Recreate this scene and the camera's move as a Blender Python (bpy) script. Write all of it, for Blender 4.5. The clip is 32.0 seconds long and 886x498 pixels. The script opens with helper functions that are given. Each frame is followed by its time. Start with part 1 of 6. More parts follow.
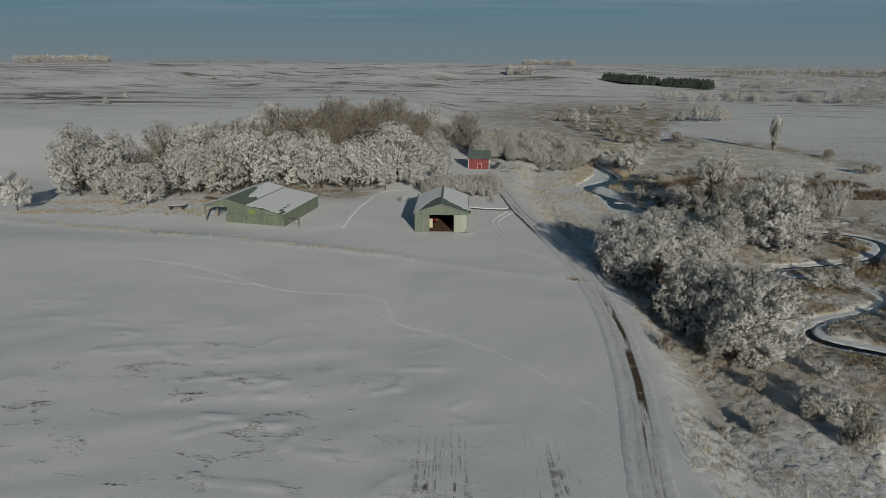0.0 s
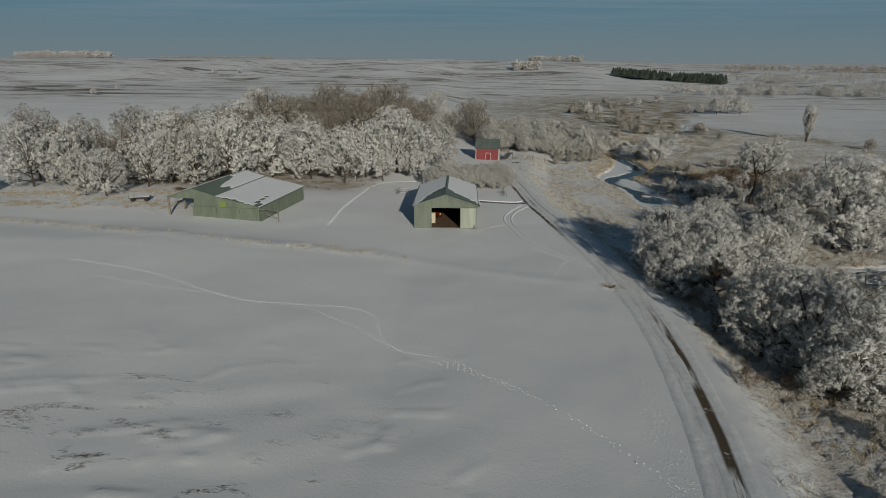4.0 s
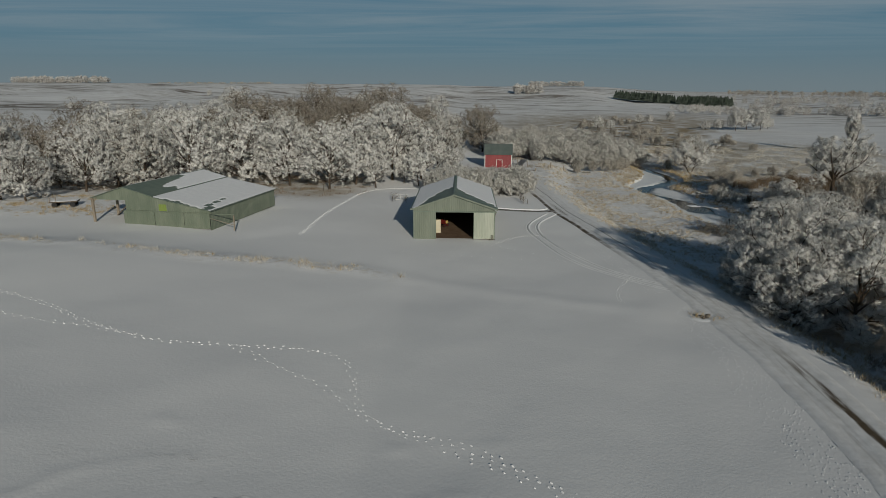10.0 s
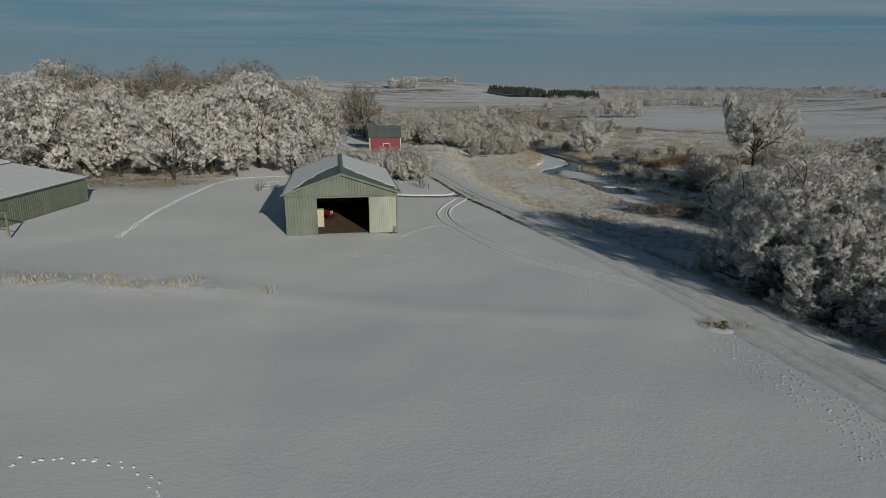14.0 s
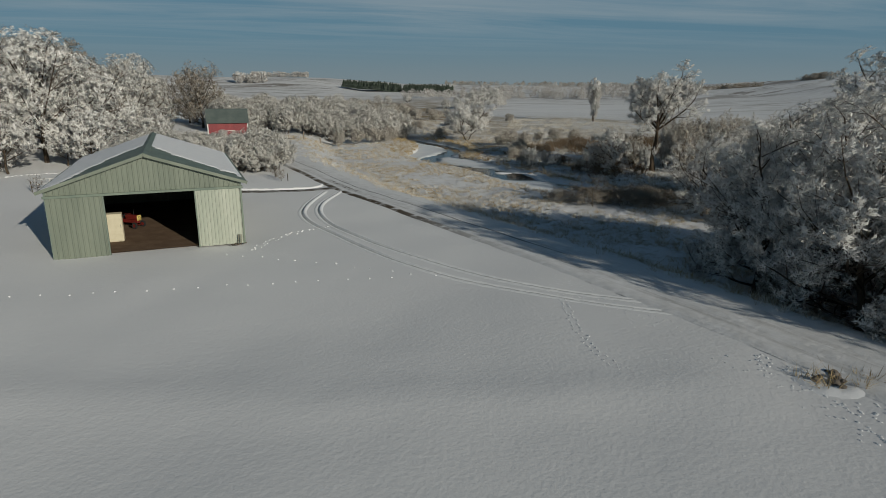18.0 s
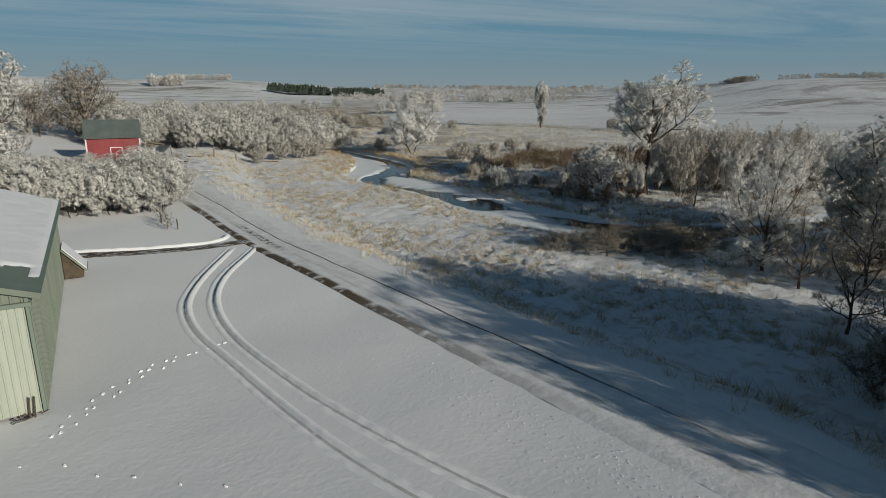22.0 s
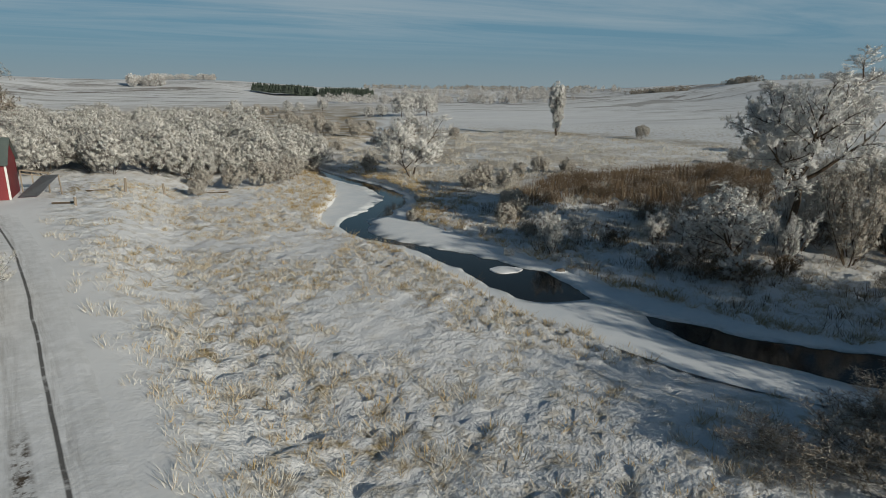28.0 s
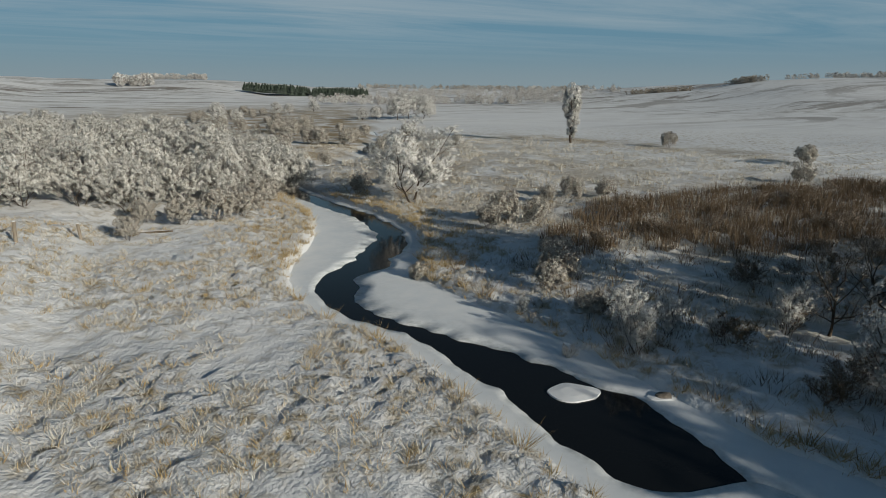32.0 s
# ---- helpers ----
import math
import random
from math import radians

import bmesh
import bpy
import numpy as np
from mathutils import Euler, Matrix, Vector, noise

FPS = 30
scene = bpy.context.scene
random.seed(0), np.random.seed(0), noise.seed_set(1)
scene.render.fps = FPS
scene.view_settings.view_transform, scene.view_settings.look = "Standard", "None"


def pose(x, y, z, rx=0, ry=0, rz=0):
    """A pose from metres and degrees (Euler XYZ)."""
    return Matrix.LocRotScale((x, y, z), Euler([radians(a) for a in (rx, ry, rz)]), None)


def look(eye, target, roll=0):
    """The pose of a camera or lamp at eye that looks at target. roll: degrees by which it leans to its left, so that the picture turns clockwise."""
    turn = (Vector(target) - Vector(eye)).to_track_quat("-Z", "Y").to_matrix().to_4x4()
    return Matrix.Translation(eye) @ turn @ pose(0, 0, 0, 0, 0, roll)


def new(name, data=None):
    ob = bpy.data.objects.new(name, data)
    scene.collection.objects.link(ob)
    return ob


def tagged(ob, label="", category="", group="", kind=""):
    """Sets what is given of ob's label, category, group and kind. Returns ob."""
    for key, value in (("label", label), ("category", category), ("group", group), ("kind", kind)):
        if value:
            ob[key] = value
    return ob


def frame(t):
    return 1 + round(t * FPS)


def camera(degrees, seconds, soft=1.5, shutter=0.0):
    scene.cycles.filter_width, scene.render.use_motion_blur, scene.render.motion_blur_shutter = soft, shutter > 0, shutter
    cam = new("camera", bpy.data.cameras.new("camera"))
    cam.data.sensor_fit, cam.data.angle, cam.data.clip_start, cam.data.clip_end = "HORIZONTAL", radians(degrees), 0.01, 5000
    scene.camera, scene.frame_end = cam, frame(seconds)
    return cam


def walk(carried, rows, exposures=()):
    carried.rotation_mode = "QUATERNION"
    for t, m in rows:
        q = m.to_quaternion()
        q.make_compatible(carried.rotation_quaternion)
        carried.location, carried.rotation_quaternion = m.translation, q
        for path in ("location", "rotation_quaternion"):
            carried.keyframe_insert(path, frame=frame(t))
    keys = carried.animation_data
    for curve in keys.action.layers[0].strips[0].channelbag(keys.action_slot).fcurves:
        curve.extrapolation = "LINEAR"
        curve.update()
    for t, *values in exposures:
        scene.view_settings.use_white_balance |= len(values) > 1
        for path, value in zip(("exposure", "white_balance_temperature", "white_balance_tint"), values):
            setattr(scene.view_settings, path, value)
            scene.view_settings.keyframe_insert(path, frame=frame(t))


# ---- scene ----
cam = camera(72.1, 32.0, soft=0.55)
ROLL = 0.15
# seconds, x, y, z, yaw, pitch
PATH = [
    (0.0, 0.046, 2.354, 35.603, 1.375, -17.065),
    (0.5, -0.202, 5.124, 35.158, 1.339, -17.072),
    (1.0, -0.299, 7.824, 34.541, 1.388, -17.063),
    (1.5, -0.293, 10.433, 33.795, 1.467, -17.089),
    (2.0, -0.238, 12.92, 32.97, 1.591, -17.075),
    (2.5, -0.187, 15.252, 32.125, 1.709, -17.053),
    (3.0, -0.187, 17.463, 31.314, 1.771, -17.036),
    (3.5, -0.238, 19.608, 30.53, 1.852, -17.117),
    (5.5, -0.87, 27.721, 27.427, 1.849, -17.239),
    (6.0, -1.074, 29.752, 26.684, 1.787, -17.321),
    (6.5, -1.287, 31.79, 25.955, 1.738, -17.358),
    (7.0, -1.492, 33.861, 25.229, 1.717, -17.027),
    (7.5, -1.682, 35.975, 24.485, 1.682, -16.2),
    (8.0, -1.863, 38.106, 23.72, 1.686, -15.056),
    (8.5, -2.032, 40.242, 22.934, 1.703, -14.585),
    (9.0, -2.178, 42.397, 22.123, 1.747, -14.62),
    (9.5, -2.296, 44.616, 21.281, 1.763, -14.611),
    (10.0, -2.395, 46.937, 20.422, 1.789, -14.603),
    (10.5, -2.505, 49.357, 19.575, 1.901, -14.655),
    (11.0, -2.655, 51.848, 18.778, 1.884, -14.666),
    (11.5, -2.83, 54.403, 18.036, 1.91, -14.641),
    (12.0, -3.088, 56.965, 17.374, 0.835, -14.658),
    (12.5, -3.311, 59.6, 16.724, -1.578, -14.676),
    (13.0, -3.455, 62.326, 16.075, -4.353, -14.685),
    (13.5, -3.553, 65.091, 15.423, -7.087, -14.725),
    (14.0, -3.617, 67.878, 14.771, -9.7, -14.746),
    (14.5, -3.629, 70.726, 14.123, -12.325, -14.85),
    (15.0, -3.574, 73.65, 13.484, -15.036, -14.929),
    (15.5, -3.419, 76.484, 12.878, -17.604, -15.113),
    (17.5, -1.524, 85.438, 10.759, -23.026, -14.79),
    (18.0, -1.144, 87.798, 10.538, -23.041, -14.929),
    (18.5, -0.702, 90.272, 10.447, -23.382, -14.98),
    (19.0, -0.117, 92.777, 10.447, -25.724, -14.908),
    (19.5, 0.586, 95.244, 10.504, -28.19, -14.755),
    (20.0, 1.38, 97.717, 10.57, -29.322, -14.861),
    (20.5, 2.215, 100.193, 10.652, -29.358, -14.968),
    (21.0, 3.083, 102.659, 10.74, -29.419, -14.856),
    (21.5, 3.972, 105.108, 10.816, -29.405, -14.788),
    (22.0, 4.884, 107.551, 10.855, -29.497, -14.643),
    (22.5, 5.831, 110.008, 10.844, -29.488, -14.632),
    (23.0, 6.826, 112.48, 10.803, -29.584, -14.653),
    (23.5, 7.869, 114.943, 10.773, -29.529, -14.654),
    (24.0, 8.949, 117.373, 10.788, -29.594, -14.701),
    (24.5, 10.054, 119.769, 10.859, -29.613, -14.682),
    (25.0, 11.179, 122.152, 10.974, -29.62, -14.624),
    (25.5, 12.322, 124.553, 11.092, -29.61, -14.634),
    (26.0, 13.468, 126.99, 11.155, -29.614, -14.687),
    (26.5, 14.538, 129.342, 11.164, -29.721, -14.498),
    (28.5, 18.815, 138.612, 11.295, -30.612, -14.696),
    (29.0, 19.884, 140.895, 11.353, -30.653, -14.723),
    (29.5, 20.954, 143.164, 11.419, -30.706, -14.706),
    (30.0, 22.023, 145.419, 11.496, -30.748, -14.727),
    (30.5, 23.092, 147.66, 11.583, -30.784, -14.723),
    (31.0, 24.161, 149.887, 11.679, -30.84, -14.762),
    (31.5, 25.231, 152.101, 11.784, -30.887, -14.667),
    (32.0, 26.3, 154.3, 11.9, -30.923, -14.68),
]
EXPOSURE = [(0.0, -0.60), (8.0, -0.63), (13.0, -0.64), (16.0, -0.54), (19.0, -0.34), (23.0, -0.10), (32.0, -0.07)]
walk(cam, [(t, pose(x, y, z, 90 + pitch, 0, yaw) @ pose(0, 0, 0, 0, 0, ROLL)) for t, x, y, z, yaw, pitch in PATH], EXPOSURE)

# ---------------------------------------------------------------- world, sun
SUN_DIR = Vector((0.275, -0.915, 0.295)).normalized()      # towards the sun
world = bpy.data.worlds.new("winter_sky")
scene.world = world
world.use_nodes = True


def build_sky():
    nt = world.node_tree
    nt.nodes.clear()
    out = nt.nodes.new("ShaderNodeOutputWorld")
    bg = nt.nodes.new("ShaderNodeBackground")
    sky = nt.nodes.new("ShaderNodeTexSky")
    sky.sky_type = "NISHITA"
    sky.sun_disc = False
    sky.sun_elevation = math.asin(SUN_DIR.z)
    sky.sun_rotation = math.atan2(SUN_DIR.x, SUN_DIR.y)
    sky.air_density, sky.dust_density, sky.ozone_density = 1.0, 0.4, 2.2
    tc = nt.nodes.new("ShaderNodeTexCoord")
    sep = nt.nodes.new("ShaderNodeSeparateXYZ")
    nt.links.new(tc.outputs["Generated"], sep.inputs[0])
    # ground haze: a dull blue-grey band that fades upwards
    haze = nt.nodes.new("ShaderNodeMapRange")
    haze.interpolation_type = "SMOOTHSTEP"
    haze.inputs["From Min"].default_value, haze.inputs["From Max"].default_value = -0.01, 0.085
    haze.inputs["To Min"].default_value, haze.inputs["To Max"].default_value = 0.9, 0.0
    nt.links.new(sep.outputs["Z"], haze.inputs["Value"])
    mix = nt.nodes.new("ShaderNodeMix")
    mix.data_type = "RGBA"
    mix.inputs["B"].default_value = (4.9, 6.1, 6.6, 1)
    nt.links.new(haze.outputs[0], mix.inputs["Factor"])
    blue = nt.nodes.new("ShaderNodeMix")
    blue.data_type = "RGBA"
    blue.inputs["Factor"].default_value = 0.85
    blue.inputs["B"].default_value = (2.45, 5.15, 7.2, 1)
    nt.links.new(sky.outputs[0], blue.inputs["A"])
    deep = nt.nodes.new("ShaderNodeMapRange")
    deep.interpolation_type = "SMOOTHSTEP"
    deep.inputs["From Min"].default_value, deep.inputs["From Max"].default_value = 0.15, 0.42
    deep.inputs["To Min"].default_value, deep.inputs["To Max"].default_value = 0.0, 0.9
    nt.links.new(sep.outputs["Z"], deep.inputs["Value"])
    nt.links.new(blue.outputs["Result"], mix.inputs["A"])
    # thin streaks of cirrus, stretched along the horizon
    dome = nt.nodes.new("ShaderNodeVectorMath")
    dome.operation = "DIVIDE"
    cz = nt.nodes.new("ShaderNodeMath")
    cz.operation = "MAXIMUM"
    cz.inputs[1].default_value = 0.04
    nt.links.new(sep.outputs["Z"], cz.inputs[0])
    comb = nt.nodes.new("ShaderNodeCombineXYZ")
    for k in range(3):
        nt.links.new(cz.outputs[0], comb.inputs[k])
    nt.links.new(tc.outputs["Generated"], dome.inputs[0])
    nt.links.new(comb.outputs[0], dome.inputs[1])
    mp = nt.nodes.new("ShaderNodeMapping")
    mp.inputs["Scale"].default_value = (0.11, 0.36, 0.0)
    mp.inputs["Rotation"].default_value = (0, 0, radians(-14))
    nt.links.new(dome.outputs[0], mp.inputs["Vector"])
    nz = nt.nodes.new("ShaderNodeTexNoise")
    nz.inputs["Scale"].default_value, nz.inputs["Detail"].default_value = 1.3, 7
    nz.inputs["Roughness"].default_value, nz.inputs["Distortion"].default_value = 0.62, 0.7
    nt.links.new(mp.outputs[0], nz.inputs["Vector"])
    cr = nt.nodes.new("ShaderNodeMapRange")
    cr.inputs["From Min"].default_value, cr.inputs["From Max"].default_value = 0.38, 0.78
    cr.inputs["To Min"].default_value, cr.inputs["To Max"].default_value = 0.0, 0.75
    nt.links.new(nz.outputs["Fac"], cr.inputs["Value"])
    up = nt.nodes.new("ShaderNodeMapRange")
    up.interpolation_type = "SMOOTHSTEP"
    up.inputs["From Min"].default_value, up.inputs["From Max"].default_value = 0.03, 0.11
    nt.links.new(sep.outputs["Z"], up.inputs["Value"])
    mul = nt.nodes.new("ShaderNodeMath")
    mul.operation = "MULTIPLY"
    nt.links.new(cr.outputs[0], mul.inputs[0])
    nt.links.new(up.outputs[0], mul.inputs[1])
    cl = nt.nodes.new("ShaderNodeMix")
    cl.data_type = "RGBA"
    cl.inputs["B"].default_value = (7.2, 8.5, 9.2, 1)
    nt.links.new(mul.outputs[0], cl.inputs["Factor"])
    nt.links.new(mix.outputs["Result"], cl.inputs["A"])
    zen = nt.nodes.new("ShaderNodeMix")
    zen.data_type = "RGBA"
    zen.inputs["B"].default_value = (0.42, 0.95, 1.75, 1)
    nt.links.new(deep.outputs[0], zen.inputs["Factor"])
    nt.links.new(cl.outputs["Result"], zen.inputs["A"])
    nt.links.new(zen.outputs["Result"], bg.inputs["Color"])
    bg.inputs["Strength"].default_value = 0.05
    nt.links.new(bg.outputs[0], out.inputs["Surface"])


build_sky()
sun = new("sun", bpy.data.lights.new("sun", "SUN"))
sun.data.energy, sun.data.angle, sun.data.color = 3.75, radians(0.55), (1.0, 0.95, 0.82)
sun.matrix_world = look(SUN_DIR * 300, (0, 0, 0))

# ---------------------------------------------------------------- materials


class Nodes:
    """A short hand for building one node material."""

    def __init__(self, name, rough=0.8, metal=0.0, spec=0.3, grainy=0.0):
        self.mat = bpy.data.materials.new(name)
        self.mat.use_nodes = True
        self.nt = self.mat.node_tree
        self.bsdf = self.nt.nodes["Principled BSDF"]
        self.bsdf.inputs["Roughness"].default_value = rough
        self.bsdf.inputs["Metallic"].default_value = metal
        self.bsdf.inputs["Specular IOR Level"].default_value = spec
        self.bsdf.inputs["Diffuse Roughness"].default_value = grainy

    def n(self, kind, **kw):
        node = self.nt.nodes.new(kind)
        for k, v in kw.items():
            node.inputs[k.replace("_", " ")].default_value = v
        return node

    def link(self, a, b):
        self.nt.links.new(a, b)

    def coords(self, scale=(1, 1, 1), which="Object", rot=0.0):
        tc = self.n("ShaderNodeTexCoord")
        mp = self.n("ShaderNodeMapping")
        mp.inputs["Scale"].default_value = scale
        mp.inputs["Rotation"].default_value = (0, 0, radians(rot))
        self.link(tc.outputs[which], mp.inputs["Vector"])
        return mp.outputs[0]

    def noise(self, scale, detail=4, rough=0.55, vec=None, distort=0.0):
        nz = self.n("ShaderNodeTexNoise", Scale=scale, Detail=detail, Roughness=rough, Distortion=distort)
        if vec is not None:
            self.link(vec, nz.inputs["Vector"])
        return nz.outputs["Fac"]

    def ramp(self, fac, lo, hi, a=0.0, b=1.0, smooth=False):
        r = self.n("ShaderNodeMapRange")
        if smooth:
            r.interpolation_type = "SMOOTHSTEP"
        for k, v in (("From Min", lo), ("From Max", hi), ("To Min", a), ("To Max", b)):
            r.inputs[k].default_value = v
        self.link(fac, r.inputs["Value"])
        return r.outputs[0]

    def mix(self, fac, a, b):
        m = self.n("ShaderNodeMix")
        m.data_type = "RGBA"
        for sock, v in (("Factor", fac), ("A", a), ("B", b)):
            if isinstance(v, (tuple, float, int)):
                m.inputs[sock].default_value = (*v, 1) if isinstance(v, tuple) else v
            else:
                self.link(v, m.inputs[sock])
        return m.outputs["Result"]

    def math(self, op, a, b=0.0):
        m = self.n("ShaderNodeMath")
        m.operation = op
        for i, v in enumerate((a, b)):
            if isinstance(v, (float, int)):
                m.inputs[i].default_value = v
            else:
                self.link(v, m.inputs[i])
        return m.outputs[0]

    def attr(self, name):
        a = self.n("ShaderNodeAttribute")
        a.attribute_name = name
        return a.outputs["Fac"]

    def bump(self, height, strength, distance):
        b = self.n("ShaderNodeBump", Strength=strength, Distance=distance)
        self.link(height, b.inputs["Height"])
        last = self.bsdf.inputs["Normal"]
        if last.is_linked:
            self.link(last.links[0].from_socket, b.inputs["Normal"])
        self.link(b.outputs[0], last)

    def colour(self, socket):
        self.link(socket, self.bsdf.inputs["Base Color"])
        return self


SNOW = (0.80, 0.81, 0.83)


def ground_material():
    m = Nodes("snowy_ground", 0.75, spec=0.2, grainy=0.1)
    v = m.coords()
    wide, mid, fine = m.noise(0.02, 5, vec=v), m.noise(0.35, 5, vec=v), m.noise(6.0, 3, vec=v)
    snow = m.mix(m.ramp(wide, 0.35, 0.65), (0.72, 0.72, 0.73), (0.79, 0.79, 0.79))
    # thin snow: stubble showing through in patches and drifts
    drift = m.noise(0.16, 5, 0.6, m.coords((1.0, 2.6, 1.0), rot=-18), 0.6)
    bare = m.math("MULTIPLY", m.ramp(drift, 0.56, 0.66), m.attr("stubble"))
    bare = m.math("MULTIPLY", bare, m.ramp(m.noise(2.2, 4, 0.7, v), 0.42, 0.6))
    snow = m.mix(bare, snow, (0.20, 0.165, 0.12))
    # stubble rows along the drill lines
    rows = m.noise(1.0, 2, 0.5, m.coords((2.4, 0.10, 1.0), rot=2), 0.1)
    rows = m.math("MULTIPLY", m.math("MULTIPLY", m.ramp(rows, 0.52, 0.60), m.attr("drill")), m.ramp(m.noise(0.9, 4, 0.7, v), 0.42, 0.58))
    snow = m.mix(rows, snow, (0.10, 0.08, 0.06))
    # matted grass of the meadow, poking through
    clump = m.noise(0.9, 5, 0.62, v)
    grass = m.math("MULTIPLY", m.ramp(clump, 0.50, 0.68), m.attr("grassy"))
    straw = m.mix(m.ramp(fine, 0.3, 0.7), (0.22, 0.165, 0.09), (0.42, 0.33, 0.18))
    snow = m.mix(grass, snow, straw)
    # far fields: long dark stripes where the wind swept the snow away
    streak = m.noise(0.011, 7, 0.68, m.coords((0.6, 1.7, 1.0), rot=24), 1.6)
    far = m.math("MULTIPLY", m.ramp(streak, 0.515, 0.58), m.attr("swept"))
    snow = m.mix(m.math("MULTIPLY", far, 0.9), snow, (0.12, 0.09, 0.065))
    # stubble and grass tips of the far hills, in mottles
    mott = m.math("MULTIPLY", m.ramp(m.noise(0.05, 7, 0.75, m.coords((0.7, 1.4, 1.0), rot=12), 0.8), 0.42, 0.66, 0, 0.55), m.attr("swept"))
    snow = m.mix(mott, snow, (0.22, 0.175, 0.125))
    # brown marsh and reed beds
    reed = m.math("MULTIPLY", m.ramp(m.noise(0.12, 6, 0.65, v), 0.36, 0.56), m.attr("marsh"))
    marsh = m.mix(m.ramp(m.noise(1.3, 4, 0.6, v), 0.3, 0.7), (0.20, 0.15, 0.09), (0.40, 0.31, 0.18))
    snow = m.mix(reed, snow, marsh)
    m.colour(snow)
    m.bump(mid, 0.5, 0.07)
    m.bump(m.math("MULTIPLY", mid, m.attr("grassy")), 0.5, 0.2)
    m.bump(m.math("MULTIPLY", m.noise(1.5, 5, 0.66, v, 0.15), m.attr("grassy")), 0.7, 0.42)
    m.bump(m.math("MULTIPLY", m.noise(4.5, 3, 0.6, v, 0.2), m.attr("grassy")), 0.6, 0.16)
    m.bump(m.math("MULTIPLY", m.noise(0.7, 6, 0.65, m.coords((1.0, 2.8, 1.0), rot=-20), 0.8), bare), 0.8, 0.12)
    m.bump(m.noise(3.0, 2, 0.5, v), 0.14, 0.05)
    m.bump(fine, 0.32, 0.03)
    return m.mat


def simple(name, a, b, scale=3.0, rough=0.7, metal=0.0, bump=0.02, spec=0.3, stretch=(1, 1, 1)):
    m = Nodes(name, rough, metal, spec, 0.1)
    v = m.coords(stretch)
    big, fine = m.noise(scale, 5, 0.6, v), m.noise(scale * 9, 3, 0.6, v)
    m.colour(m.mix(m.ramp(m.math("ADD", m.math("MULTIPLY", big, 0.7), m.math("MULTIPLY", fine, 0.3)), 0.35, 0.65), a, b))
    m.bump(fine, 0.4, bump)
    return m.mat


def frost_material(name, light, dull, share):
    """Rime on twigs: most blades white, some with the bare bark showing."""
    m = Nodes(name, 0.85, spec=0.15, grainy=0.6)
    g = m.n("ShaderNodeNewGeometry")
    oi = m.n("ShaderNodeObjectInfo")
    pick = m.ramp(g.outputs["Random Per Island"], share - 0.15, share + 0.1)
    tone = m.mix(m.ramp(oi.outputs["Random"], 0, 1), light, tuple(c * 0.88 for c in light))
    m.colour(m.mix(pick, dull, tone))
    return m.mat


def bark_material(name, a, b):
    m = Nodes(name, 0.9, spec=0.15)
    v = m.coords((1, 1, 0.25))
    m.colour(m.mix(m.ramp(m.noise(5, 5, 0.7, v), 0.35, 0.65), a, b))
    m.bump(m.noise(14, 3, 0.6, v), 0.6, 0.04)
    return m.mat


def painted_metal(name, a, b, rust=0.1):
    m = Nodes(name, 0.5, 0.0, 0.4)
    v = m.coords((1, 1, 0.22))
    tone = m.mix(m.ramp(m.noise(0.8, 5, 0.6, v), 0.35, 0.65), a, b)
    stain = m.ramp(m.noise(1.7, 6, 0.7, m.coords((2.5, 2.5, 0.35))), 0.62, 0.78, 0, rust)
    m.colour(m.mix(stain, tone, (0.16, 0.12, 0.07)))
    m.bump(m.noise(9, 2, 0.5, v), 0.15, 0.01)
    return m.mat


def water_material():
    m = Nodes("dark_water", 0.06, spec=0.12)
    m.colour(m.mix(m.noise(0.5), (0.006, 0.008, 0.010), (0.014, 0.014, 0.014)))
    m.bump(m.noise(2.6, 3, 0.5, m.coords((1, 2.2, 1))), 0.10, 0.03)
    return m.mat


def ice_material():
    m = Nodes("snow_covered_ice", 0.6, spec=0.3, grainy=0.1)
    v = m.coords()
    edge = m.attr("rim")
    col = m.mix(m.ramp(m.noise(0.5, 5, 0.6, v), 0.35, 0.7), (0.80, 0.81, 0.82), (0.70, 0.73, 0.76))
    m.colour(m.mix(m.math("MULTIPLY", edge, m.ramp(m.noise(1.5, 4, 0.6, v), 0.35, 0.65)), col, (0.42, 0.45, 0.46)))
    m.bump(m.noise(3, 4, 0.5, v), 0.2, 0.03)
    return m.mat


